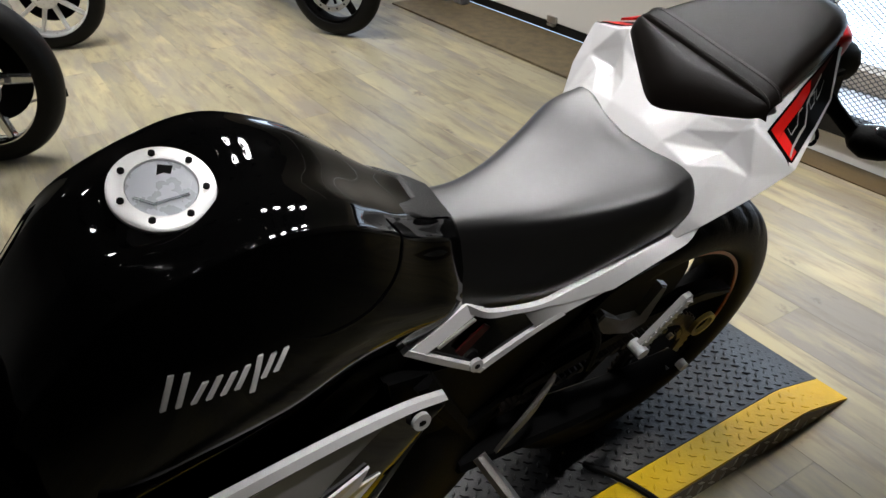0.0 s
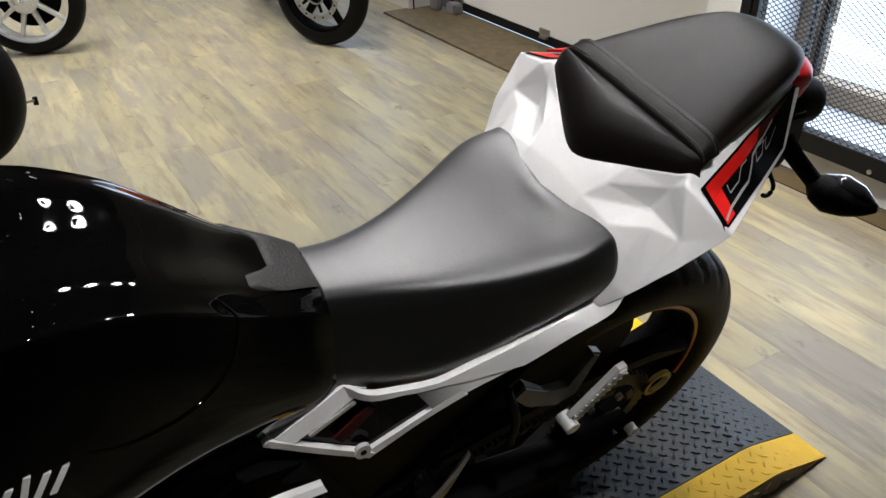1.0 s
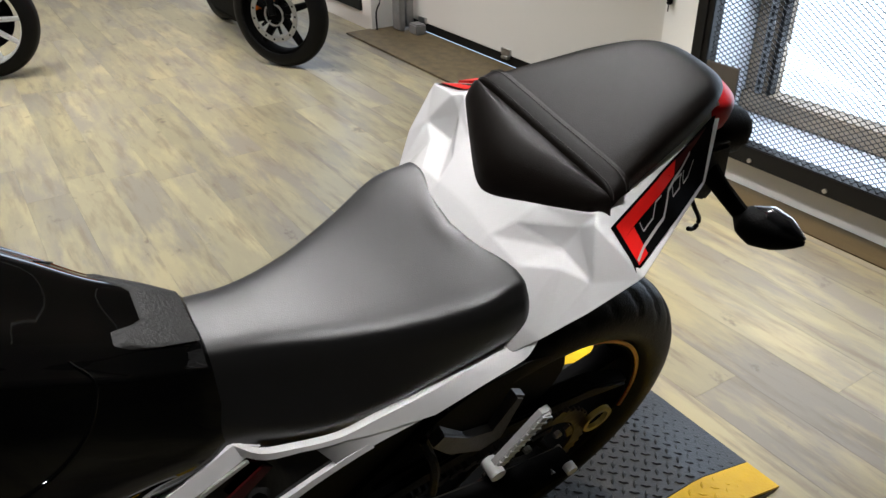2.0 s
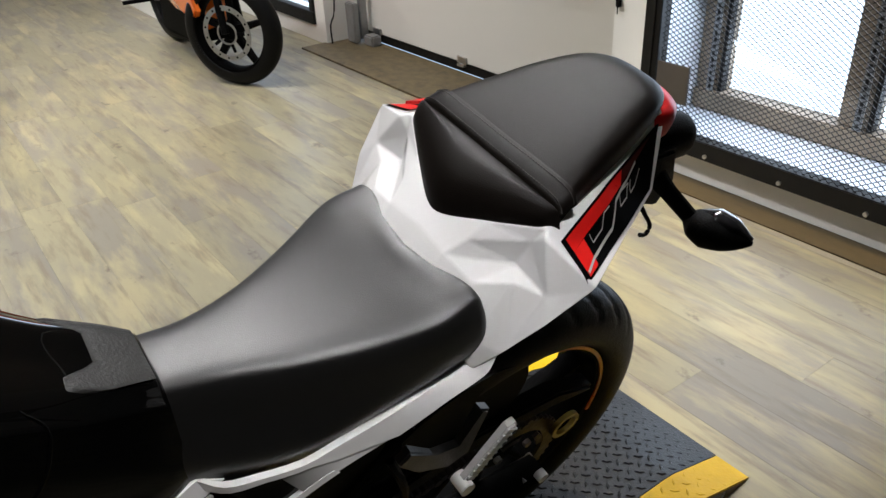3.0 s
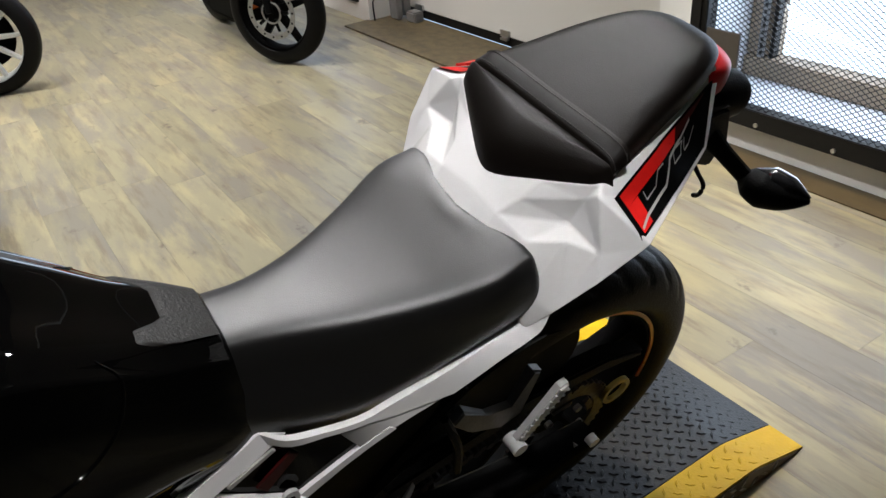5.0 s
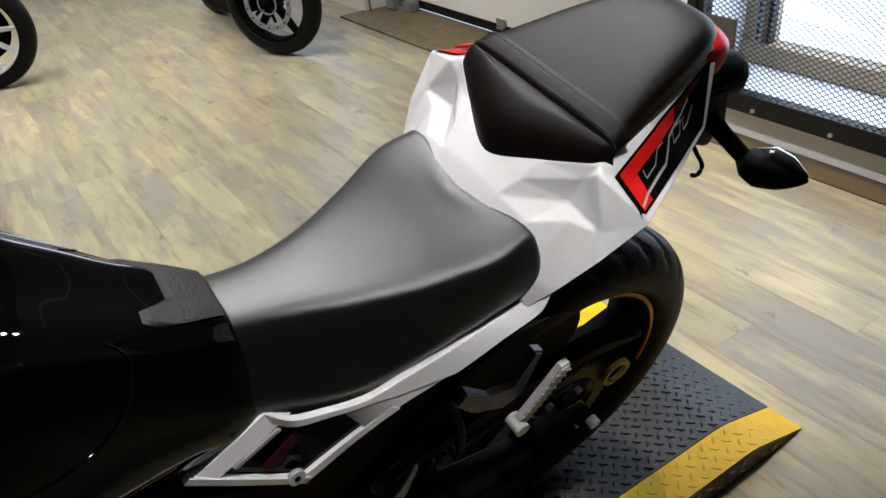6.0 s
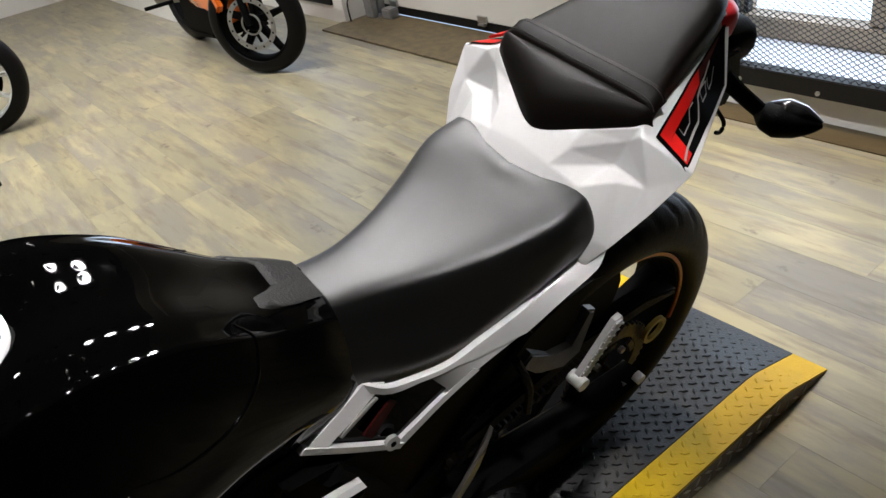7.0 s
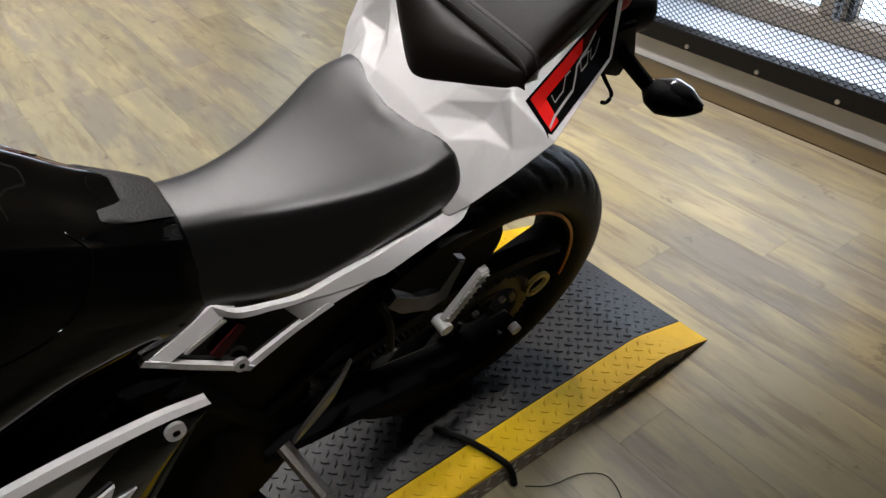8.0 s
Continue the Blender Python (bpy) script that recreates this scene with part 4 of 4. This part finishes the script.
# pillion seat with its strap
PIL = [(-0.236, 0.050, [(0, 0.570), (0.04, 0.580), (0.078, 0.596), (0.102, 0.608), (0.106, 0.602)]),
       (-0.233, 0.048, [(0, 0.602), (0.04, 0.611), (0.078, 0.624), (0.103, 0.631), (0.111, 0.618)]),
       (-0.219, 0.040, [(0, 0.630), (0.042, 0.635), (0.083, 0.641), (0.108, 0.641), (0.117, 0.622)]),
       (-0.198, 0.024, [(0, 0.645), (0.046, 0.647), (0.090, 0.648), (0.111, 0.644), (0.119, 0.625)]),
       (-0.180, 0.006, [(0, 0.647), (0.050, 0.647), (0.093, 0.646), (0.108, 0.642), (0.116, 0.626)]),
       (-0.172, 0.003, [(0, 0.650), (0.050, 0.650), (0.093, 0.649), (0.108, 0.644), (0.114, 0.628)]),
       (-0.150, 0.0, [(0, 0.659), (0.050, 0.659), (0.090, 0.657), (0.104, 0.651), (0.108, 0.634)]),
       (-0.100, 0.0, [(0, 0.674), (0.048, 0.674), (0.079, 0.672), (0.092, 0.664), (0.095, 0.645)]),
       (-0.040, 0.0, [(0, 0.689), (0.044, 0.689), (0.067, 0.686), (0.078, 0.678), (0.080, 0.658)]),
       (0.010, 0.0, [(0, 0.698), (0.034, 0.697), (0.053, 0.694), (0.063, 0.685), (0.064, 0.668)]),
       (0.042, 0.0, [(0, 0.694), (0.026, 0.693), (0.040, 0.689), (0.047, 0.681), (0.047, 0.668)]),
       (0.058, 0.0, [(0, 0.683), (0.016, 0.682), (0.026, 0.679), (0.030, 0.673), (0.029, 0.666)])]


def bowed(u, bow, profile, n):
    """A mirrored ring whose sides are swept back."""
    ring = smooth(mirrored(u, profile), n)
    ring[:, 0] += bow * (np.sqrt(ring[:, 1] ** 2 + 0.018 ** 2) - 0.018) / 0.096
    return ring


prings = [bowed(*p, 6) for p in PIL]
pcols = [smooth([r[i] for r in prings], 5) for i in range(len(prings[0]))]
bpart("pillion_seat", swept(skin(np.array(pcols).transpose(1, 0, 2))), VINYL2, "black vinyl pillion seat", 70)
strap_ring = bowed(-0.164, 0.002, [(0, 0.6540), (0.05, 0.6540), (0.092, 0.6525), (0.1070, 0.6470), (0.1125, 0.638)], 6)
sb = bmesh.new()
belt = []
for du, k in ((-0.0125, -0.0030), (-0.0115, 0.0022), (-0.009, 0.0032), (0.010, 0.0032), (0.0125, 0.0022), (0.0135, -0.0020)):
    belt.append([(x + du, y * (1 + k * 5), z + k + du * 0.40) for x, y, z in strap_ring])
belt.append([(x, y * 0.98, z - 0.006) for x, y, z in strap_ring])
belt.append(belt[0])
skin(belt, False, False, sb)
strap2 = bpart("pillion_strap", swept(sb), VINYL2, "stitched black passenger strap", 70)
for du in (-0.0075, 0.0075):
    st = bmesh.new()
    for i in range(1, len(strap_ring) - 1):
        a, b = strap_ring[i], strap_ring[i + 1]
        for t in (0.1, 0.6):
            c, d = a + (b - a) * t, a + (b - a) * (t + 0.3)
            tube([(q[0] + du, q[1] * 1.017, q[2] + 0.0034 + du * 0.40) for q in (c, d)], 0.0007, 5, 1, st)
    part("stitching", swept(st), THREAD, strap2)

# tail lamp, plate holder, indicators, hook
bpart("tail_lamp", loft([(0.020, [(0, 0.650), (0.03, 0.656), (0.052, 0.667), (0.060, 0.652), (0.054, 0.625), (0, 0.61)]), (0.060, [(0, 0.666), (0.026, 0.666), (0.048, 0.662), (0.055, 0.648), (0.047, 0.618), (0, 0.60)]),
                         (0.086, [(0, 0.662), (0.02, 0.660), (0.036, 0.653), (0.040, 0.640), (0.032, 0.612), (0, 0.60)])], 3, 3), LENS, "red tail lamp lens", 50)
bpart("plate_lamp", tube([(0.04, -0.02, 0.582), (0.09, -0.02, 0.590), (0.135, -0.02, 0.584), (0.158, -0.02, 0.572)], [0.028, 0.033, 0.032, 0.016], 14, 4), PLASTIC, "black plate lamp housing")
bpart("plate_holder", plate([(0.01, -0.06, 0.60), (0.09, -0.06, 0.60), (0.12, -0.055, 0.54), (0.10, -0.055, 0.50), (0.04, -0.06, 0.53)], 0.12, bevel=0.004), PLASTIC, "black plastic plate holder")
SMOKED = surf("smoked_lens", (0.03, 0.03, 0.032), (0.02, 0.02, 0.022), rough=0.2, coat=1.0)
for s in (-1, 1):
    bpart("indicator_arm", tube([(0.075, s * 0.050, 0.560), (0.083, s * 0.075, 0.545), (0.094, s * 0.116, 0.525)], [0.012, 0.0095, 0.009], 10, 3, flat=1.3), PLASTIC, "black rubber indicator arm")
    ind = bpart("indicator", tube([(0.092, s * 0.106, 0.524), (0.096, s * 0.117, 0.523), (0.101, s * 0.137, 0.523), (0.107, s * 0.158, 0.526), (0.114, s * 0.177, 0.531), (0.118, s * 0.188, 0.534)], [0.009, 0.022, 0.028, 0.022, 0.012, 0.003], 16, 4, flat=0.85), PLASTIC, "black indicator with smoked lens")
    part("indicator_lens", tube([(0.103, s * 0.116, 0.535), (0.109, s * 0.138, 0.537), (0.114, s * 0.160, 0.538), (0.119, s * 0.186, 0.537)], [0.006, 0.017, 0.015, 0.003], 12, 4, flat=0.9), SMOKED, ind, "smoked grey lens")
    bpart("cargo_hook", tube([(0.020, s * 0.070, 0.560), (0.028, s * 0.085, 0.540), (0.040, s * 0.092, 0.520), (0.034, s * 0.094, 0.509), (0.022, s * 0.094, 0.513)], 0.003, 6, 4), PLASTIC)

# side cover below the seat: white outline, black panel, dark red decal, bolt
for s in (-1, 1):
    k = lambda u, v, w: (u, s * v, w)
    up_edge = [(-0.556, 0.082, 0.432), (-0.535, 0.098, 0.424), (-0.50, 0.103, 0.415), (-0.455, 0.110, 0.412), (-0.415, 0.114, 0.424), (-0.347, 0.119, 0.443), (-0.274, 0.121, 0.468), (-0.258, 0.125, 0.484), (-0.243, 0.122, 0.500)]
    low_edge = [(-0.530, 0.110, 0.308), (-0.500, 0.114, 0.333), (-0.470, 0.118, 0.357), (-0.420, 0.124, 0.387), (-0.352, 0.130, 0.411), (-0.295, 0.136, 0.442), (-0.262, 0.141, 0.462), (-0.250, 0.142, 0.474), (-0.241, 0.139, 0.496)]
    U, Lw = smooth(up_edge, 3), smooth(low_edge, 3)
    panel = bmesh.new()
    tip = (-0.648, 0.094, 0.398)
    rows = [[k(*(np.array(a) + (np.array(b) - np.array(a)) * t - np.array((0, 0.004, 0)))) for t in np.linspace(0, 1, 5)] for a, b in zip(U, Lw)]
    first = [k(tip[0] + 0.0 * i, tip[1] - 0.004, tip[2] - 0.0005 * i) for i in range(5)]
    skin([first] + rows, False, False, panel)
    bpart("side_cover", panel, GLOSS, "gloss black side cover with white border", 60)
    def ribbon(a, b, lift=0.0):
        bm = bmesh.new()
        skin([[k(p[0], p[1] - 0.006, p[2]), k(p[0], p[1] + 0.002 + lift, p[2]), k(r[0], r[1] + 0.002 + lift, r[2]), k(r[0], r[1] - 0.006, r[2])] for p, r in zip(a, b)], True, True, bm)
        return bm
    bpart("white_border", ribbon(U, [p + (r - p) * np.interp(p[0], (-0.5, -0.455, -0.415), (0.13, 0.22, 1.0)) for p, r in zip(U, Lw)]), WHITE, "white painted border strip")
    lower = [(p + (r - p) * np.interp(p[0], (-0.532, -0.47, -0.43), (0.09, 0.13, 0.2)), p) for r, p in zip(U, Lw) if p[0] < -0.41]
    bpart("white_border", ribbon([a for a, b in lower], [b for a, b in lower], -0.0006), WHITE, "white painted border strip")
    fill = bmesh.new()
    skin([[k(*(p + (r - p) * t + np.array((0, 0.0006, 0)))) for t in (0.05, 0.5, 0.95)] for p, r in zip(U, Lw) if -0.50 < p[0] < -0.40], False, False, fill)
    bpart("fade_panel", fill, FADE2, "black paint fading into white", 60)
    e1 = smooth([tip, (-0.60, 0.088, 0.414), up_edge[0]], 3)
    bpart("white_border", ribbon(e1, [p + np.array((0.026, 0.004, -0.014)) for p in e1]), WHITE, "white painted border strip")
    e2 = smooth([tip, (-0.59, 0.102, 0.352), low_edge[0]], 3)
    bpart("white_border", ribbon([p + np.array((0.006, 0.001, 0.008)) for p in e2], e2), WHITE, "white painted border strip")
    bpart("dark_red_decal", plate([k(-0.572, 0.1015, 0.366), k(-0.532, 0.0995, 0.398), k(-0.523, 0.1005, 0.390), k(-0.562, 0.1030, 0.352)], 0.003, (0, s, 0)), REDDARK)
    bpart("grey_line", plate([k(-0.600, 0.0985, 0.388), k(-0.548, 0.0955, 0.412), k(-0.545, 0.0958, 0.409), k(-0.597, 0.099, 0.384)], 0.003, (0, s, 0)), GREYLINE)
    bo = bpart("cover_bolt", disc(k(-0.540, 0.110, 0.330), 0.010, 0.006, (0, s, 0.2), 18), STEP, "bright round bolt")
    part("bolt_socket", disc(k(-0.540, 0.1135, 0.3305), 0.004, 0.002, (0, s, 0), 6), SATIN, bo)

# front fairing flank: white edge and black panel with decals
for s in (-1, 1):
    k = lambda u, v, w: (u, s * v, w)
    top = smooth([(-0.592, 0.118, 0.312), (-0.66, 0.132, 0.350), (-0.76, 0.152, 0.388), (-0.88, 0.170, 0.410), (-1.02, 0.185, 0.420)], 4)
    low = smooth([(-0.600, 0.120, 0.296), (-0.68, 0.142, 0.20), (-0.76, 0.160, 0.10), (-0.88, 0.175, 0.0), (-1.02, 0.185, -0.06)], 4)
    fb = bmesh.new()
    skin([[k(*(a + (b - a) * t + np.array((0, 0.012 * math.sin(math.pi * t), 0)))) for t in np.linspace(0, 1, 7)] for a, b in zip(top, low)], False, False, fb)
    bpart("fairing_flank", fb, GLOSS, "gloss black fairing flank with white edge", 60)
    bm = bmesh.new()
    skin([[k(a[0], a[1] - 0.004, a[2] + 0.003), k(a[0], a[1] + 0.004, a[2] + 0.003), k(a[0] + 0.003, a[1] + 0.009, a[2] - 0.006 - 0.006 * i / 16), k(a[0], a[1] - 0.002, a[2] - 0.008 - 0.006 * i / 16)] for i, a in enumerate(top)], True, True, bm)
    bpart("fairing_edge", bm, WHITE, "white painted fairing edge")
    bm = bmesh.new()
    skin([[k(p[0] - 0.004, p[1] + 0.001, p[2]), k(p[0], p[1] + 0.006, p[2]), k(p[0] + 0.003, p[1] + 0.002, p[2] - 0.002)] for p in low], True, True, bm)
    bpart("fairing_line", bm, GREYLINE, "thin grey edge line")
    fade = bmesh.new()
    skin([[k(*(a + (b - a) * t + np.array((0, 0.012 * math.sin(math.pi * t) + 0.0015, 0)))) for t in np.linspace(0.06, 0.06 + 0.5 * min(i / 9, 1), 5)] for i, (a, b) in enumerate(zip(top[5:], low[5:]))], False, False, fade)
    bpart("fade_panel", fade, FADE, "white paint fading to black", 60)
    bpart("white_decal", plate([k(-0.80, 0.178, 0.29), k(-0.72, 0.162, 0.30), k(-0.735, 0.166, 0.27), k(-0.70, 0.158, 0.262), k(-0.78, 0.178, 0.20), k(-0.88, 0.19, 0.20)], 0.004, (0, s, 0)), WHITE, "white slanted decal")
    bo = bpart("fairing_bolt", disc(k(-0.640, 0.143, 0.316), 0.0125, 0.006, (0, s, 0.3), 20), STEP, "bright round bolt in a collar")
    part("bolt_socket", disc(k(-0.640, 0.1468, 0.3165), 0.005, 0.002, (0, s, 0), 6), SATIN, bo)

# raised lip round the knee panel
for s in (-1, 1):
    lip = []
    for u, w in smooth([(-0.80, 0.560), (-0.76, 0.540), (-0.71, 0.532), (-0.675, 0.545), (-0.655, 0.575), (-0.668, 0.598)], 5):
        lip.append((u, s * (tank_side(u, w) - 0.0008), w))
    bpart("knee_panel_lip", tube(lip, [0.0008, 0.0022, 0.0024, 0.0022, 0.0010], 8, 1), GLOSS, "raised edge of the knee panel", 70)

# trim panels between tank and side cover
for s in (-1, 1):
    k = lambda u, v, w: (u, s * v, w)
    fb = bmesh.new()
    a = smooth([(-0.60, 0.080, 0.45), (-0.66, 0.086, 0.44), (-0.74, 0.110, 0.41), (-0.86, 0.138, 0.39)], 3)
    b = smooth([(-0.575, 0.080, 0.40), (-0.64, 0.090, 0.37), (-0.72, 0.113, 0.345), (-0.86, 0.145, 0.33)], 3)
    skin([[k(*(p + (r - p) * t)) for t in np.linspace(0, 1, 4)] for p, r in zip(a, b)], False, False, fb)
    bpart("trim_panel", fb, SATIN, "satin black trim panel", 60)

# ---- the orange motorcycle by the wall ----
far_bike = thing("motorcycle", pose(1.94, 4.49, 0, 0, 0, 0), "orange and black sport motorcycle parked by the window", "motorcycle")
turn = pose(0, 0, 0.29, 0, 0, -56)
DISCP = surf("brake_steel", (0.40, 0.40, 0.40), (0.22, 0.22, 0.22), 60, 0.4, 0.1, metal=0.7)
fw = wheel(far_bike, turn, 0.29, 0.055, 0.215, 5, SATIN, SATIN, phase=0.3, grooves=False, slim=0.03)
part("brake_disc", spun([(-0.058, 0.145), (-0.062, 0.145), (-0.062, 0.118), (-0.058, 0.118)], 40), DISCP, fw, "drilled steel brake disc")
part("disc_carrier", spun([(-0.057, 0.06), (-0.064, 0.06), (-0.064, 0.052), (-0.057, 0.052)], 30), DISCP, fw)
for i in range(5):
    a = 2 * math.pi * i / 5
    part("disc_arm", spoke(0.05, 0.105, a, 0.02, 0.016, 0.003), SATIN, fw).location = (0, -0.059, 0)
for i in range(15):
    a = 2 * math.pi * i / 15
    part("disc_hole", disc((0.131 * math.cos(a), -0.0622, 0.131 * math.sin(a)), 0.006, 0.003, (0, -1, 0), 8), SATIN, fw)
rw = wheel(far_bike, pose(0.03, 1.27, 0.31), 0.31, 0.065, 0.215, 5, SATIN, SATIN, phase=0.1, grooves=False, slim=0.03)
rw.matrix_local = pose(0.08, 1.25, 0.31, 0, 0, 90)
for dx in (-0.075, 0.075):
    q = pose(0, 0, 0, 0, 0, -56) @ Vector((0, dx, 0))
    part("fork_leg", tube([(q.x, q.y, 0.29), (q.x + 0.01, q.y + 0.10, 0.62), (q.x + 0.02, q.y + 0.2, 0.92)], 0.022, 10, 2), SATIN, far_bike, "black fork leg")
part("mudguard", tube([(0.10, -0.16, 0.56), (0.0, 0.0, 0.63), (-0.12, 0.2, 0.58)], [0.03, 0.06, 0.03], 10, 4, flat=0.5), ORANGE, far_bike, "orange front mudguard")
fair = loft([(0.05, [(0, 0.95), (0.1, 0.9), (0.16, 0.75), (0.15, 0.6), (0.05, 0.5)]), (0.30, [(0, 1.0), (0.14, 0.92), (0.2, 0.72), (0.17, 0.45), (0.06, 0.26)]), (0.62, [(0, 0.95), (0.12, 0.86), (0.18, 0.66), (0.15, 0.38), (0.05, 0.2)]), (0.86, [(0, 0.85), (0.1, 0.78), (0.13, 0.6), (0.11, 0.45), (0.05, 0.38)])], 4, 4)
fo = part("fairing", fair, ORANGE, far_bike, "orange side fairing", 60)
fo.matrix_local = pose(0.03, 0, 0, 0, 0, 90)
part("engine", box(-0.11, 0.36, 0.16, 0.17, 0.86, 0.46, 0.03), SATIN, far_bike, "dark engine and exhaust")
part("side_panel", plate([(-0.165, 0.42, 0.47), (-0.175, 0.42, 0.62), (-0.175, 0.14, 0.62), (-0.165, 0.14, 0.50), (-0.155, 0.09, 0.40), (-0.150, 0.17, 0.335), (-0.158, 0.33, 0.37)], 0.03, (-1, 0, 0), bevel=0.008), ORANGE, far_bike, "orange lower side panel")
part("exhaust", tube([(-0.06, 0.50, 0.17), (-0.06, 0.8, 0.16), (-0.04, 1.0, 0.18)], [0.03, 0.035, 0.04], 10, 4), SATIN, far_bike, "dark exhaust pipe")
part("footrest", tube([(-0.12, 0.92, 0.34), (-0.30, 0.93, 0.34)], 0.012, 8, 1), SATIN, far_bike)
part("swingarm", tube([(-0.08, 0.72, 0.38), (-0.10, 1.27, 0.31)], 0.03, 8, 1), ALU, far_bike, "silver swingarm")
part("tail", tube([(0.03, 0.85, 0.80), (0.03, 1.2, 0.84), (0.03, 1.5, 0.90)], [0.11, 0.10, 0.04], 10, 4, flat=0.6), ORANGE, far_bike, "orange tail")
part("amber_reflector", disc((-0.10, 0.12, 0.60), 0.02, 0.012, (-1, -0.6, 0), 12), surf("amber", (0.8, 0.35, 0.02), rough=0.2), far_bike, "round amber reflector")

# ---- cruiser wheels at the edge of the showroom ----
c1 = thing("motorcycle", pose(0.55, 5.20, 0), "cruiser motorcycle with silver cast ten-spoke wheel", "motorcycle")
w1 = wheel(c1, pose(0, 0, 0.30, 0, 0, -20), 0.30, 0.070, 0.232, 10, CASTWHEEL, CASTWHEEL, grooves=False, slim=0.018)
part("brake_disc", spun([(0.055, 0.165), (0.062, 0.165), (0.062, 0.06), (0.055, 0.06)], 36), SATIN, w1, "dark brake disc behind the spokes")
part("hub_cover", spun([(-0.05, 0.01), (-0.085, 0.02), (-0.08, 0.055), (-0.05, 0.075)], 24), CASTWHEEL, w1, "round silver hub cover")
for dy in (-0.12, 0.12):
    part("fork_leg", tube([(0.0 + dy * 0.34, dy, 0.30), (-0.14, dy, 0.62), (-0.32, dy, 1.0)], 0.026, 10, 2), CHROME, c1, "chrome fork leg")
part("mudguard", spun([(-0.085, 0.325), (-0.05, 0.345), (0.05, 0.345), (0.085, 0.325), (0.05, 0.338), (-0.05, 0.338)], 24, start=1.0, turn=1.5), GLOSS, w1, "gloss black mudguard")
part("frame", tube([(-0.35, 0, 0.95), (-0.7, 0.05, 0.6), (-1.1, 0.1, 0.35)], 0.05, 8, 3), SATIN, c1)
part("engine", box(-1.0, -0.15, 0.2, -0.5, 0.25, 0.62, 0.04), SATIN, c1, "dark engine")

c2 = thing("motorcycle", pose(0.09, 3.74, 0), "black cruiser motorcycle with chrome five-spoke wheel", "motorcycle")
DARKCHROME = surf("dark_chrome", (0.75, 0.75, 0.76), (0.55, 0.55, 0.56), 10, 0.16, 0.06, metal=1.0)
w2 = wheel(c2, pose(0, 0, 0.33, 0, 0, -32), 0.33, 0.066, 0.262, 5, DARKCHROME, DARKCHROME, grooves=False, slim=0.03)
part("hub_cover", spun([(-0.05, 0.01), (-0.09, 0.02), (-0.085, 0.07), (-0.05, 0.085)], 24), SATIN, w2, "black hub")
part("brake_disc", spun([(0.058, 0.19), (0.066, 0.19), (0.066, 0.08), (0.058, 0.08)], 36), SATIN, w2, "dark brake disc behind the spokes")
part("brake_ring", spun([(-0.058, 0.125), (-0.062, 0.125), (-0.062, 0.10), (-0.058, 0.10)], 36), DISCP, w2, "steel brake ring")
for dy in (-0.11, 0.11):
    part("fork_leg", tube([(0.0 + dy * 0.6, dy * 0.85, 0.33), (-0.16, dy, 0.65), (-0.34, dy, 1.0)], 0.026, 10, 2), SATIN, c2, "black fork leg")
part("frame", tube([(-0.38, 0, 0.95), (-0.7, -0.05, 0.6), (-1.1, -0.1, 0.35)], 0.05, 8, 3), SATIN, c2)
part("engine", box(-1.1, -0.35, 0.2, -0.55, 0.05, 0.62, 0.04), SATIN, c2, "dark engine")
part("side_stand", tube([(-0.45, 0.0, 0.30), (-0.02, 0.30, 0.09), (0.33, 0.52, 0.05)], 0.006, 6, 1), ALU, c2, "thin lever with rubber tip")
part("rubber_tip", disc((0.335, 0.525, 0.045), 0.011, 0.035, (0, 0, 1), 10), PLASTIC, c2)

# ---- floor of separate planks ----
floor = solid("floor", box(X_LEFT, Y_NEAR, -0.06, 3.14, Y_FAR, -0.0125), SUBFLOOR, "worn yellowish grey wood-look plank floor", "floor", kind="structure")
PW, PL = 0.152, 1.22


def plank_data(w, l):
    bm = box(-w / 2 + 0.0002, -l / 2 + 0.0002, -0.012, w / 2 - 0.0002, l / 2 - 0.0002, 0.0, 0.0003)
    return finish("plank", bm, WOOD)


base_plank = plank_data(PW, PL)
rng = random.Random(4)
far = bmesh.new()
count = 0
for i in range(int((2.755 - X_LEFT) / PW) + 1):
    x = 2.755 - (i + 0.5) * PW
    off = rng.random() * PL
    y = Y_NEAR - off
    while y < Y_FAR:
        cy = y + PL / 2
        y += PL
        if cy - PL / 2 < Y_NEAR or cy + PL / 2 > Y_FAR:
            a, b = max(cy - PL / 2, Y_NEAR), min(cy + PL / 2, Y_FAR)
            if b - a > 0.05:
                box(x - PW / 2 + 0.0002, a + 0.0002, -0.012, x + PW / 2 - 0.0002, b - 0.0002, 0.0, 0, far)
            continue
        if count < 300 and x > -2.4 and -1.5 < cy < 8:
            ob = new("plank", base_plank)
            ob.parent, ob.location = floor, (x, cy, 0)
            count += 1
        else:
            box(x - PW / 2 + 0.0002, cy - PL / 2 + 0.0002, -0.012, x + PW / 2 - 0.0002, cy + PL / 2 - 0.0002, 0.0, 0, far)
part("plank_rest", far, WOOD, floor)["kind"] = "stuff"
box_sill = part("plank_edge", box(2.756, 2.56, -0.012, 2.93, 4.86, -0.0005), WOOD, floor)
solid("border_plank", box(2.63, -2.38, 0.0015, 2.757, 2.55, 0.006, 0.001), BORDER, "dark brown border plank along the window wall", "floor trim", kind="structure")
